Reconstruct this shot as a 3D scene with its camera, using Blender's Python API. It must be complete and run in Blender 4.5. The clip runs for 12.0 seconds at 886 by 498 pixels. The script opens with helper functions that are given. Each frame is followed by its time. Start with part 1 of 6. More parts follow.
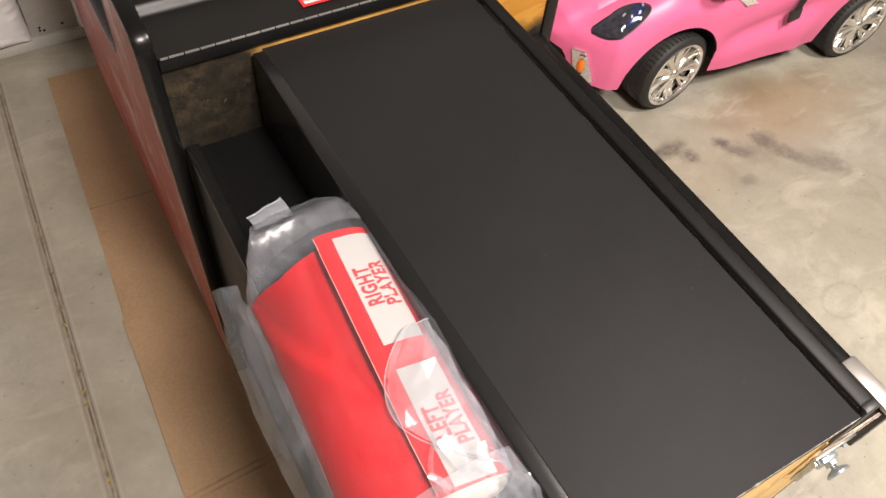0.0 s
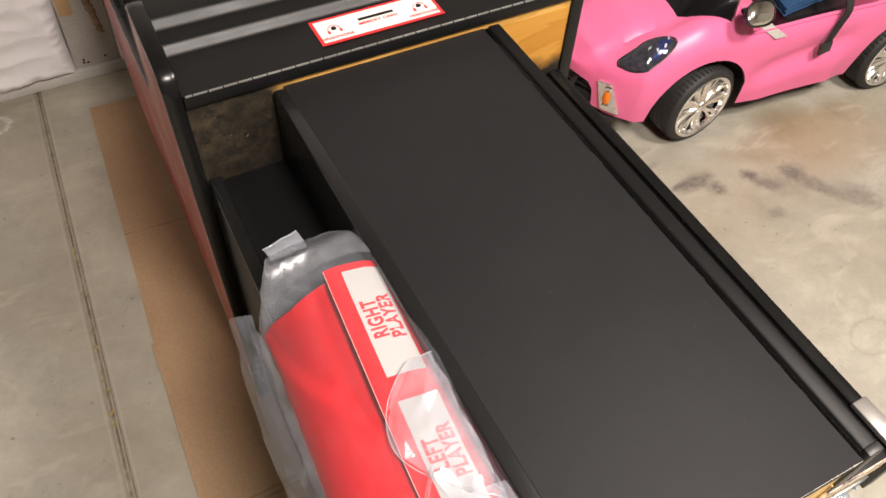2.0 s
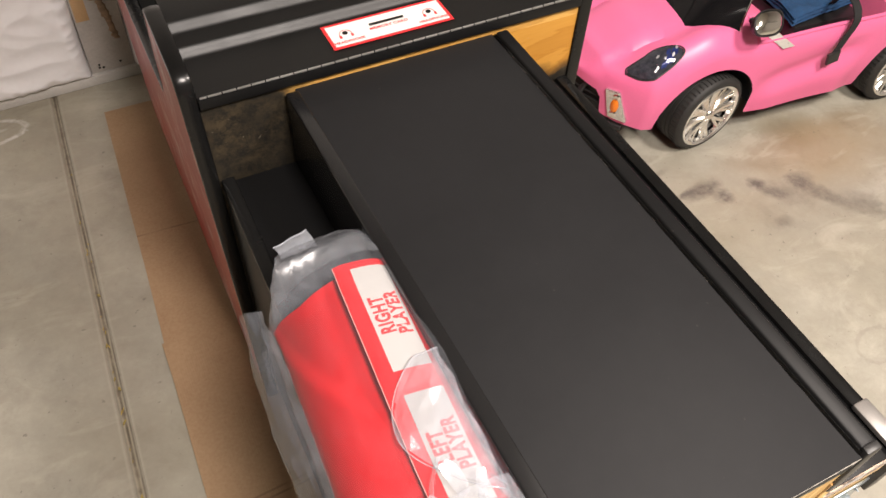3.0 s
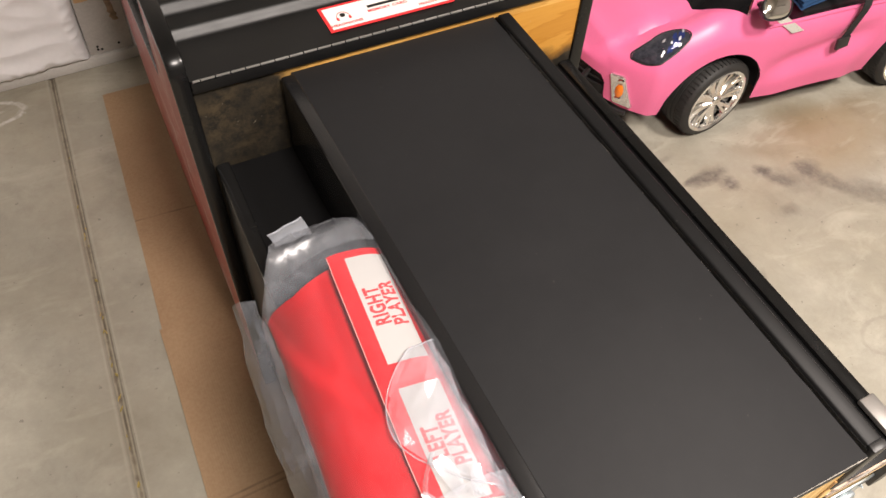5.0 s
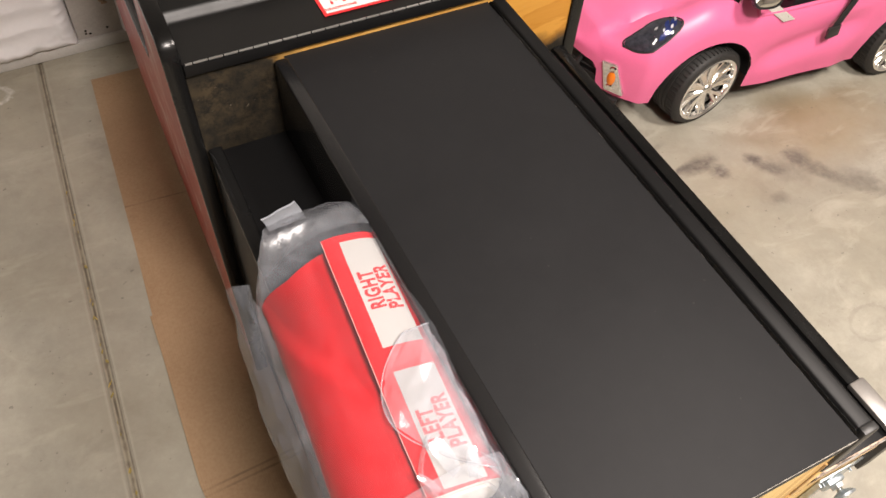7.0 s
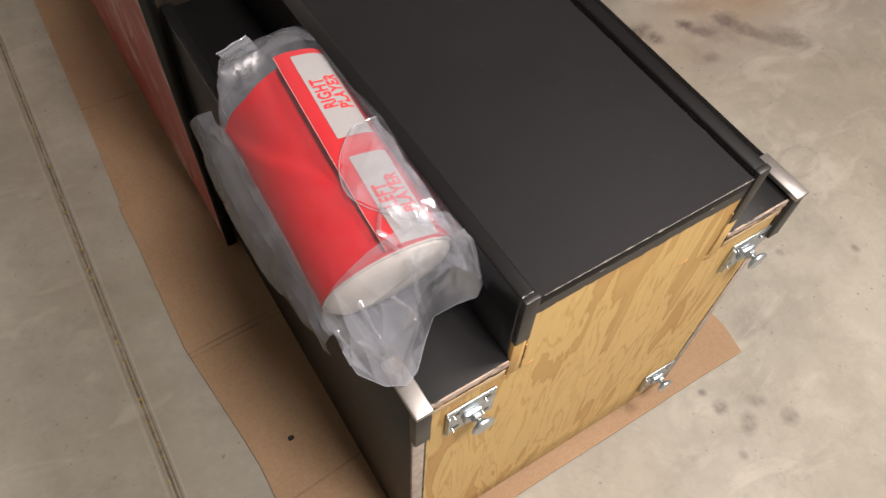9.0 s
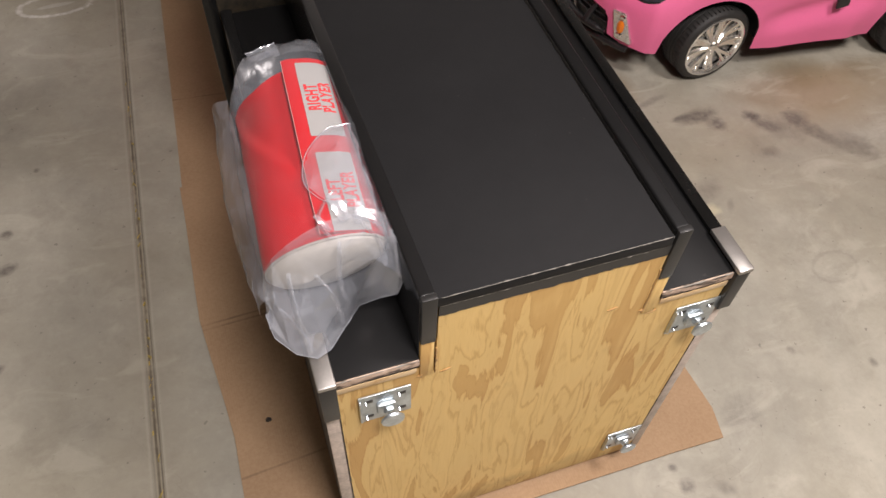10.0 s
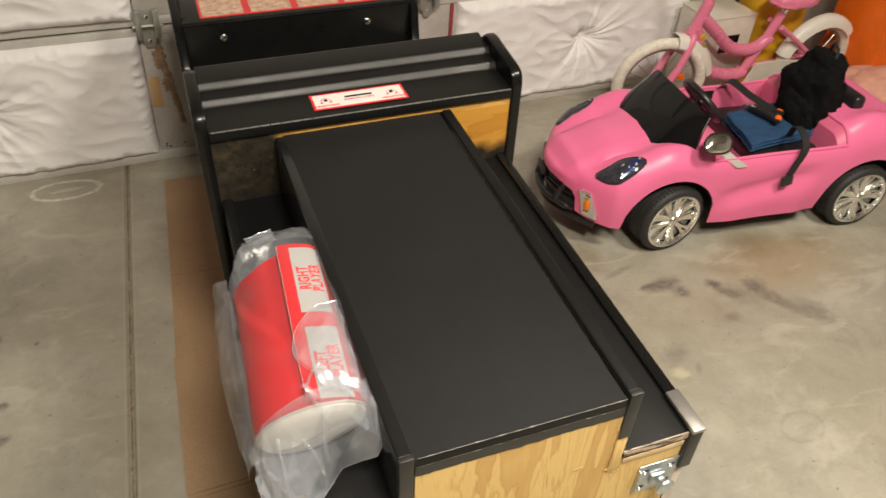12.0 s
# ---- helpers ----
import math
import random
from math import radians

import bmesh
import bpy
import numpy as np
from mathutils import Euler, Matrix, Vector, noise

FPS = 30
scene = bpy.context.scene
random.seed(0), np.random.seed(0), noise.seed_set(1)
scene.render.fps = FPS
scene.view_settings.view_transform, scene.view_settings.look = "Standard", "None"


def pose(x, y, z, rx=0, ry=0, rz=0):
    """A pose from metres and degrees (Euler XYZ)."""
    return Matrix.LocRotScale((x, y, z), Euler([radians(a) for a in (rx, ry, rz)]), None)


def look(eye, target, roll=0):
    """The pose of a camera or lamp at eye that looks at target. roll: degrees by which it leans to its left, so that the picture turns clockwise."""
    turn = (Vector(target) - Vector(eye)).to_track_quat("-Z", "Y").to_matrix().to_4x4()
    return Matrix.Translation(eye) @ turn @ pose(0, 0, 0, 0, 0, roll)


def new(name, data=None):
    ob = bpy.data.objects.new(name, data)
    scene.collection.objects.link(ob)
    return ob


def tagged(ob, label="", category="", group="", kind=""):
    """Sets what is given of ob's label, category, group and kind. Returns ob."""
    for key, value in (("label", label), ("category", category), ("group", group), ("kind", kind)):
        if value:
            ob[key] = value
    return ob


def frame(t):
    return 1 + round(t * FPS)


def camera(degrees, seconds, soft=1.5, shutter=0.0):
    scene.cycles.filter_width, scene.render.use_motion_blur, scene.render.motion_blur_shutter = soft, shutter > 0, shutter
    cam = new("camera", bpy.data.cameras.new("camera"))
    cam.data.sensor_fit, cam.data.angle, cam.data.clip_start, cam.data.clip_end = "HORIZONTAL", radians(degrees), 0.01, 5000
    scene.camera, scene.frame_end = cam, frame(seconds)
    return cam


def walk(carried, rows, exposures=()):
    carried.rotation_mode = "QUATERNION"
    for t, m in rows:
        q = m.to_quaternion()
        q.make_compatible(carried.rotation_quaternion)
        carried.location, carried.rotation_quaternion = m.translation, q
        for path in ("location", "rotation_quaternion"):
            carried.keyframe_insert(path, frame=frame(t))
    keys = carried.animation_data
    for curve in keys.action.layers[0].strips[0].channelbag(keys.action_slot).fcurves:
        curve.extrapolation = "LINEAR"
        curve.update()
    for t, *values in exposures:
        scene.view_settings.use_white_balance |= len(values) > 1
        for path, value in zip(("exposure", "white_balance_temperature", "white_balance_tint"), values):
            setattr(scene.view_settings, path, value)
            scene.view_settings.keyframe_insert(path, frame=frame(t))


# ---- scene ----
cam = camera(60.2, 12.0, soft=1.5, shutter=0.15)
PATH = [
    (0, (-0.155, -0.069, 1.524), (0.585, 0.95, -0.029), 7.8),
    (0.5, (-0.137, -0.063, 1.532), (0.561, 0.975, -0.028), 6.2),
    (1, (-0.124, -0.064, 1.545), (0.569, 1.0, -0.001), 5.5),
    (1.5, (-0.121, -0.079, 1.55), (0.563, 1.009, 0.017), 5.3),
    (2, (-0.127, -0.09, 1.551), (0.549, 1.021, 0.032), 5.0),
    (2.5, (-0.132, -0.105, 1.56), (0.538, 1.023, 0.051), 4.9),
    (3, (-0.135, -0.111, 1.557), (0.528, 1.028, 0.053), 4.7),
    (5, (-0.118, -0.097, 1.544), (0.523, 1.018, 0.012), 4.8),
    (5.5, (-0.12, -0.091, 1.547), (0.526, 1.016, 0.011), 5.1),
    (6, (-0.119, -0.092, 1.545), (0.534, 1.012, 0.011), 5.4),
    (6.5, (-0.122, -0.094, 1.55), (0.538, 1.005, 0.015), 5.7),
    (6.7, (-0.124, -0.096, 1.549), (0.537, 1.0, 0.012), 5.8),
    (8.3, (-0.147, -0.154, 1.474), (0.492, 0.774, -0.178), 7.6),
    (8.5, (-0.169, -0.184, 1.486), (0.481, 0.716, -0.178), 7.0),
    (9, (-0.208, -0.289, 1.515), (0.475, 0.637, -0.121), 5.3),
    (9.2, (-0.182, -0.341, 1.523), (0.468, 0.645, -0.074), 5.0),
    (9.5, (-0.117, -0.416, 1.539), (0.473, 0.644, -0.051), 5.3),
    (10, (-0.063, -0.481, 1.563), (0.424, 0.672, 0.004), 5.5),
    (10.5, (-0.058, -0.503, 1.596), (0.405, 0.747, 0.105), 4.5),
    (11, (-0.041, -0.541, 1.626), (0.389, 0.825, 0.229), 2.7),
    (11.5, (-0.065, -0.564, 1.643), (0.363, 0.874, 0.32), 2.3),
    (11.8, (-0.08, -0.565, 1.651), (0.408, 0.889, 0.367), 2.9),
    (12, (-0.077, -0.561, 1.659), (0.522, 0.876, 0.403), 4.6),
]
walk(cam, [(t, look(eye, target, roll)) for t, eye, target, roll in PATH], [(0.0, 0.24, 6680, 14), (6.7, 0.24, 6680, 14), (8.4, -0.17, 6700, 17), (9.5, -0.38, 6380, 16), (10.5, -0.38, 6400, 17), (11.2, -0.30, 6750, 13), (12.0, -0.18, 7100, 7)])

# ---- light ----
world = bpy.data.worlds.new("garage_world")
scene.world = world
world.use_nodes = True
bg = world.node_tree.nodes["Background"]
bg.inputs[0].default_value = (0.75, 0.85, 1.0, 1)
bg.inputs[1].default_value = 0.02


def ceiling_lamp(x, y, z, sx, sy, watts, color):
    data = bpy.data.lights.new("ceiling_lamp_light", "AREA")
    data.shape, data.size, data.size_y, data.energy, data.color = "RECTANGLE", sx, sy, watts, color
    ob = new("ceiling_lamp_light", data)
    ob.matrix_world = pose(x, y, z)
    return ob


LAMPS = [(1.65, -0.5, 3.06, 0.5, 0.5, 86.0, (1.0, 0.93, 0.85)), (0.22, -0.98, 3.06, 0.5, 0.5, 114.0, (1.0, 0.935, 0.865))]
for lamp in LAMPS:
    ceiling_lamp(*lamp)


# ---- mesh helpers ----
def part(name, bm, material, parent=None, label="", smooth=True):
    me = bpy.data.meshes.new(name)
    bmesh.ops.recalc_face_normals(bm, faces=bm.faces[:])
    for f in bm.faces:
        f.smooth = smooth
    bm.to_mesh(me)
    bm.free()
    if smooth:
        me.set_sharp_from_angle(angle=radians(38))
    me.materials.append(material)
    ob = new(name, me)
    ob.parent = parent
    if label:
        tagged(ob, label)
    return ob


def thing(name, label, category, m=None, group="", kind=""):
    ob = new(name)
    ob.empty_display_size = 0.05
    if m is not None:
        ob.matrix_world = m
    return tagged(ob, label, category, group, kind)


def box(bm, x0, x1, y0, y1, z0, z1, r=0.0, seg=2, m=None):
    made = bmesh.ops.create_cube(bm, size=1.0)["verts"]
    for v in made:
        v.co = Vector((x0 + (v.co.x + 0.5) * (x1 - x0), y0 + (v.co.y + 0.5) * (y1 - y0), z0 + (v.co.z + 0.5) * (z1 - z0)))
    if r > 0:
        edges = list({e for v in made for e in v.link_edges})
        out = bmesh.ops.bevel(bm, geom=edges, offset=r, segments=seg, affect="EDGES", profile=0.5)
        made = list({v for f in out["faces"] for v in f.verts} | {v for v in made if v.is_valid})
    if m is not None:
        bmesh.ops.transform(bm, matrix=m, verts=made)
    return bm


def one_box(*a, **k):
    return box(bmesh.new(), *a, **k)


def prism(poly, x0, x1, bm=None):
    """A polygon of (y, z) drawn out along x."""
    bm = bm or bmesh.new()
    lo = [bm.verts.new((x0, y, z)) for y, z in poly]
    hi = [bm.verts.new((x1, y, z)) for y, z in poly]
    bm.faces.new(lo)
    bm.faces.new(hi)
    for i in range(len(poly)):
        j = (i + 1) % len(poly)
        bm.faces.new((lo[i], lo[j], hi[j], hi[i]))
    return bm


def plate(poly, z0, z1, bm=None):
    """A polygon of (x, y) drawn out along z."""
    bm = bm or bmesh.new()
    lo = [bm.verts.new((x, y, z0)) for x, y in poly]
    hi = [bm.verts.new((x, y, z1)) for x, y in poly]
    bm.faces.new(lo)
    bm.faces.new(hi)
    for i in range(len(poly)):
        j = (i + 1) % len(poly)
        bm.faces.new((lo[i], lo[j], hi[j], hi[i]))
    return bm


def grid(rows, bm=None, close=False):
    """A skin over rows of points."""
    bm = bm or bmesh.new()
    vs = [[bm.verts.new(p) for p in row] for row in rows]
    for i in range(len(vs) - 1):
        n = len(vs[i])
        for j in range(n if close else n - 1):
            k = (j + 1) % n
            bm.faces.new((vs[i][j], vs[i][k], vs[i + 1][k], vs[i + 1][j]))
    return bm


def tube(pts, r, n=10, bm=None, closed=False):
    """A round bar along points; r: one radius or one a point."""
    bm = bm or bmesh.new()
    pts = [Vector(p) for p in pts]
    radii = [r] * len(pts) if isinstance(r, (int, float)) else r
    rings = []
    side = None
    for i, p in enumerate(pts):
        a, b = (pts[i - 1], pts[(i + 1) % len(pts)]) if closed else (pts[max(i - 1, 0)], pts[min(i + 1, len(pts) - 1)])
        d = (b - a).normalized()
        if side is None:
            side = d.orthogonal().normalized()
        side = (side - d * side.dot(d)).normalized()
        up = d.cross(side)
        rings.append([bm.verts.new(p + radii[i] * (math.cos(t) * side + math.sin(t) * up)) for t in (2 * math.pi * k / n for k in range(n))])
    for i in range(len(rings) if closed else len(rings) - 1):
        q, s = rings[i], rings[(i + 1) % len(rings)]
        for k in range(n):
            bm.faces.new((q[k], q[(k + 1) % n], s[(k + 1) % n], s[k]))
    if not closed:
        bm.faces.new(rings[0])
        bm.faces.new(rings[-1])
    return bm


def curve_pts(ctrl, n=8):
    """A smooth line through control points."""
    c = [Vector(p) for p in ctrl]
    out = []
    for i in range(len(c) - 1):
        p0, p1, p2, p3 = c[max(i - 1, 0)], c[i], c[i + 1], c[min(i + 2, len(c) - 1)]
        for k in range(n):
            t = k / n
            out.append(0.5 * (2 * p1 + (p2 - p0) * t + (2 * p0 - 5 * p1 + 4 * p2 - p3) * t * t + (3 * p1 - p0 - 3 * p2 + p3) * t ** 3))
    return out + [c[-1]]


def lathe(profile, n=32, bm=None, m=None, caps=True):
    """Rings of (radius, height) about z."""
    bm = bm or bmesh.new()
    rings = [[Vector((r * math.cos(2 * math.pi * k / n), r * math.sin(2 * math.pi * k / n), h)) for k in range(n)] for r, h in profile]
    if m is not None:
        rings = [[m @ p for p in ring] for ring in rings]
    vs = [[bm.verts.new(p) for p in ring] for ring in rings]
    for i in range(len(vs) - 1):
        for k in range(n):
            bm.faces.new((vs[i][k], vs[i][(k + 1) % n], vs[i + 1][(k + 1) % n], vs[i + 1][k]))
    if caps and profile[0][0] > 1e-5:
        bm.faces.new(vs[0])
    if caps and profile[-1][0] > 1e-5:
        bm.faces.new(vs[-1])
    bmesh.ops.remove_doubles(bm, verts=[v for ring in vs for v in ring], dist=1e-6)
    return bm


def lerp_table(t, table):
    for (t0, v0), (t1, v1) in zip(table, table[1:]):
        if t <= t1:
            k = min(max((t - t0) / (t1 - t0), 0), 1)
            k = k * k * (3 - 2 * k)
            return v0 + (v1 - v0) * k
    return table[-1][1]


def letters(text, size, bold=0.035):
    """Flat letters as points and faces, centred on the origin."""
    cu = bpy.data.curves.new("letters", "FONT")
    cu.body, cu.size, cu.align_x, cu.align_y, cu.offset, cu.space_character = text, size, "CENTER", "CENTER", size * bold, 1.1
    ob = bpy.data.objects.new("letters", cu)
    scene.collection.objects.link(ob)
    bpy.context.view_layer.update()
    me = bpy.data.meshes.new_from_object(ob.evaluated_get(bpy.context.evaluated_depsgraph_get()))
    pts = [v.co.copy() for v in me.vertices]
    faces = [tuple(p.vertices) for p in me.polygons]
    bpy.data.objects.remove(ob)
    bpy.data.curves.remove(cu)
    bpy.data.meshes.remove(me)
    return pts, faces


def letter_mesh(text, size, place, bm=None):
    """Letters laid out by place(x, y)."""
    bm = bm or bmesh.new()
    pts, faces = letters(text, size)
    vs = [bm.verts.new(place(p.x, p.y)) for p in pts]
    for f in faces:
        if len(set(f)) > 2:
            try:
                bm.faces.new([vs[i] for i in f])
            except ValueError:
                pass
    return bm


# ---- materials ----
class Nodes:
    def __init__(self, name):
        self.mat = bpy.data.materials.new(name)
        self.mat.use_nodes = True
        self.tree = self.mat.node_tree
        self.bsdf = self.tree.nodes["Principled BSDF"]
        self.out = self.tree.nodes["Material Output"]
        self.coord = self.add("ShaderNodeTexCoord").outputs["Object"]

    def add(self, kind, **values):
        n = self.tree.nodes.new(kind)
        for k, v in values.items():
            n.inputs[k.replace("_", " ")].default_value = v
        return n

    def link(self, a, b):
        self.tree.links.new(a, b)

    def scaled(self, s, rot=(0, 0, 0), loc=(0, 0, 0)):
        m = self.add("ShaderNodeMapping", Scale=s if isinstance(s, tuple) else (s, s, s), Rotation=tuple(radians(a) for a in rot), Location=loc)
        self.link(self.coord, m.inputs[0])
        return m.outputs[0]

    def noise(self, scale, detail=5.0, rough=0.6, distortion=0.0, vec=None):
        n = self.add("ShaderNodeTexNoise", Scale=scale, Detail=detail, Roughness=rough, Distortion=distortion)
        self.link(vec if vec is not None else self.coord, n.inputs["Vector"])
        return n.outputs["Fac"]

    def ramp(self, fac, *stops):
        n = self.add("ShaderNodeValToRGB")
        el = n.color_ramp.elements
        while len(el) < len(stops):
            el.new(0.5)
        for e, (p, c) in zip(el, stops):
            e.position = p
            e.color = (*c, 1) if isinstance(c, tuple) else (c, c, c, 1)
        self.link(fac, n.inputs[0])
        return n.outputs["Color"]

    def mix(self, fac, a, b, blend="MIX"):
        n = self.tree.nodes.new("ShaderNodeMix")
        n.data_type, n.blend_type = "RGBA", blend
        for sock, v in ((n.inputs[0], fac), (n.inputs[6], a), (n.inputs[7], b)):
            if isinstance(v, (int, float)):
                sock.default_value = v if sock.type == "VALUE" else (v, v, v, 1)
            elif isinstance(v, tuple):
                sock.default_value = (*v, 1)
            else:
                self.link(v, sock)
        return n.outputs[2]

    def math(self, op, a, b=0.0, c=0.0):
        n = self.tree.nodes.new("ShaderNodeMath")
        n.operation = op
        for sock, v in zip(n.inputs, (a, b, c)):
            if isinstance(v, (int, float)):
                sock.default_value = v
            else:
                self.link(v, sock)
        return n.outputs[0]

    def axis(self, which, vec=None):
        n = self.add("ShaderNodeSeparateXYZ")
        self.link(vec if vec is not None else self.coord, n.inputs[0])
        return n.outputs["XYZ".index(which)]

    def spot(self, x, y, rx, ry, turn=0, soft=0.5, wobble=0.35, scale=9.0):
        """A ragged patch on the floor: 1 inside, 0 outside."""
        m = self.add("ShaderNodeMapping", Location=(x, y, 0), Rotation=(0, 0, radians(turn)), Scale=(rx, ry, 1.0))
        m.vector_type = "TEXTURE"
        self.link(self.coord, m.inputs[0])
        ln = self.tree.nodes.new("ShaderNodeVectorMath")
        ln.operation = "LENGTH"
        flat = self.tree.nodes.new("ShaderNodeVectorMath")
        flat.operation = "MULTIPLY"
        flat.inputs[1].default_value = (1, 1, 0)
        self.link(m.outputs[0], flat.inputs[0])
        self.link(flat.outputs[0], ln.inputs[0])
        n = self.noise(scale, 5, 0.65)
        d = self.math("ADD", ln.outputs["Value"], self.math("MULTIPLY", self.math("SUBTRACT", n, 0.5), wobble * 4))
        r = self.add("ShaderNodeMapRange")
        r.inputs["From Min"].default_value, r.inputs["From Max"].default_value = 1.0, 1.0 - soft
        self.link(d, r.inputs["Value"])
        return r.outputs[0]

    def finish(self, color=None, rough=None, height=None, bump=0.2, dist=0.002, metal=0.0, **extra):
        for sock, v in (("Base Color", color), ("Roughness", rough), ("Metallic", metal)):
            if v is None:
                continue
            if isinstance(v, (int, float)):
                self.bsdf.inputs[sock].default_value = v
            elif isinstance(v, tuple):
                self.bsdf.inputs[sock].default_value = (*v, 1)
            else:
                self.link(v, self.bsdf.inputs[sock])
        if height is not None:
            b = self.add("ShaderNodeBump", Strength=bump, Distance=dist)
            self.link(height, b.inputs["Height"])
            self.link(b.outputs[0], self.bsdf.inputs["Normal"])
        for k, v in extra.items():
            self.bsdf.inputs[k.replace("_", " ")].default_value = v
        return self.mat


def plain(name, c, rough=0.5, metal=0.0, vary=0.12, scale=14.0, fine=160.0, bump=0.08, rvary=0.12, **extra):
    n = Nodes(name)
    big, small = n.noise(scale, 4), n.noise(fine, 3)
    k = n.mix(0.35, big, small)
    dark, light = tuple(v * (1 - vary) for v in c), tuple(min(v * (1 + vary), 1) for v in c)
    color = n.ramp(k, (0.3, dark), (0.7, light))
    r = n.math("ADD", n.math("MULTIPLY", n.math("SUBTRACT", big, 0.5), 2 * rvary), rough)
    return n.finish(color, r, small, bump, 0.001, metal, **extra)


def black_paint(name, base=0.022, rough=0.42, spec=0.22):
    n = Nodes(name)
    big, small, dust = n.noise(3.0, 5), n.noise(260, 3), n.noise(38, 6, 0.75)
    c = n.ramp(n.mix(0.4, big, dust), (0.3, (base * 0.85, base * 0.85, base * 0.90)), (0.72, (base * 1.16, base * 1.16, base * 1.22)))
    specks = n.ramp(n.noise(95, 2, 0.4), (0.76, 0.0), (0.79, 1.0))
    c = n.mix(n.math("MULTIPLY", specks, 0.05), c, (0.3, 0.28, 0.25))
    r = n.math("ADD", n.math("MULTIPLY", n.math("SUBTRACT", big, 0.5), 0.22), rough)
    return n.finish(c, r, n.mix(0.3, small, dust), 0.12, 0.0008, Specular_IOR_Level=spec)


def wood(name, along="z", light=(0.78, 0.56, 0.235), dark=(0.54, 0.30, 0.098)):
    """Rotary-cut plywood with flame figure."""
    n = Nodes(name)
    stretch = {"z": (15.0, 15.0, 1.9), "x": (2.2, 7.5, 7.5)}[along]
    v = n.scaled(stretch, rot=(0, 14, 0))
    fig = n.noise(1.35, 3.2, 0.5, 0.7, v)
    fine = n.noise(9.0, 5, 0.7, 0.2, n.scaled(tuple(a * (2.4 if a > 3 else 0.7) for a in stretch), rot=(0, 14, 0)))
    mid = tuple(0.68 * a + 0.32 * b for a, b in zip(dark, light))
    f = n.math("ADD", fig, n.math("MULTIPLY", n.math("SUBTRACT", fine, 0.5), 0.05))
    half = tuple(0.5 * a + 0.5 * b for a, b in zip(mid, light))
    f = n.math("ADD", f, n.math("MULTIPLY", n.math("SUBTRACT", n.noise(22.0, 3, 0.6, 0.1, n.scaled(tuple(a * (1.6 if a > 3 else 0.5) for a in stretch), rot=(0, 14, 0))), 0.5), 0.06))
    c = n.ramp(f, (0.30, half), (0.39, mid), (0.432, mid), (0.445, dark), (0.460, light), (0.525, light), (0.538, mid), (0.550, half), (0.570, tuple(a * 1.04 for a in light)), (0.65, light), (0.665, half), (0.70, light))
    c = n.mix(n.math("MULTIPLY", fine, 0.40), c, tuple(a * 0.8 for a in light), "MULTIPLY")
    c = n.mix(n.ramp(n.noise(3.5, 4, 0.6), (0.35, 0.0), (0.7, 0.22)), c, tuple(a * b for a, b in zip(light, (1.1, 1.05, 0.85))))
    lines = n.ramp(n.noise(2.6, 2.5, 0.5, 1.2, v), (0.488, 0.0), (0.5, 1.0), (0.512, 0.0))
    c = n.mix(n.math("MULTIPLY", lines, 0.24), c, dark)
    dirt = n.ramp(n.noise(5.0, 6, 0.7), (0.62, 0.0), (0.8, 1.0))
    c = n.mix(n.math("MULTIPLY", dirt, 0.3), c, (0.16, 0.1, 0.05))
    return n, c, fine


M_BLACK = black_paint("black_paint", 0.007, 0.45)
M_TOP = black_paint("black_satin_paint", 0.0155, 0.55, 0.12)
M_GLOSSBLACK = black_paint("black_gloss_paint", 0.010, 0.24, 0.42)
M_TRIM = plain("black_t_moulding", (0.006, 0.006, 0.006), 0.25, vary=0.2, bump=0.05, Specular_IOR_Level=0.32)
M_PANEL = plain("black_powder_coat", (0.006, 0.006, 0.006), 0.30, vary=0.2, fine=420, bump=0.12, Specular_IOR_Level=0.42)
M_LID = plain("black_textured_steel", (0.006, 0.006, 0.006), 0.41, vary=0.2, fine=420, bump=0.16, Specular_IOR_Level=0.36)
M_INK = plain("black_gap", (0.003, 0.003, 0.003), 0.16, bump=0.4, fine=60)
M_SCRATCH_GLINT = plain("worn_paint_and_glint", (0.30, 0.28, 0.25), 0.7, vary=0.3)
M_STEEL = plain("brushed_steel_cap", (0.42, 0.40, 0.38), 0.42, 0.85, vary=0.1, fine=300)
M_TAPE = plain("dark_grey_rubber", (0.021, 0.0205, 0.0205), 0.4, vary=0.25, scale=30)
M_ZINC = plain("zinc_plate", (0.50, 0.55, 0.58), 0.36, 0.85, vary=0.25, scale=45, bump=0.05, fine=90)
M_CHROME = plain("chrome", (0.88, 0.86, 0.82), 0.12, 1.0, vary=0.03, bump=0.02, rvary=0.04)
M_SILVER = plain("bright_silver_plastic", (0.80, 0.78, 0.72), 0.3, 0.5, vary=0.1, scale=60)
M_RIM = plain("chromed_wheel_plastic", (0.95, 0.94, 0.91), 0.11, 0.94, vary=0.03, fine=70, bump=0.5, rvary=0.03)
M_RIMDARK = plain("faceted_wheel_dish", (0.80, 0.78, 0.73), 0.26, 0.55, vary=0.2, scale=40, fine=55, bump=1.0)
M_HINGE = plain("hinge_steel", (0.44, 0.44, 0.43), 0.35, 0.9)
M_PINK = plain("pink_plastic", (0.86, 0.175, 0.365), 0.36, vary=0.05, scale=5, bump=0.03, rvary=0.08)
M_PINKIN = plain("pink_plastic_interior", (0.74, 0.15, 0.29), 0.45, vary=0.08)
M_PLASTIC = plain("black_plastic", (0.016, 0.016, 0.017), 0.35, vary=0.2, bump=0.12)
M_TYRE = plain("tyre_rubber", (0.022, 0.021, 0.020), 0.62, vary=0.25, scale=60, bump=0.2)
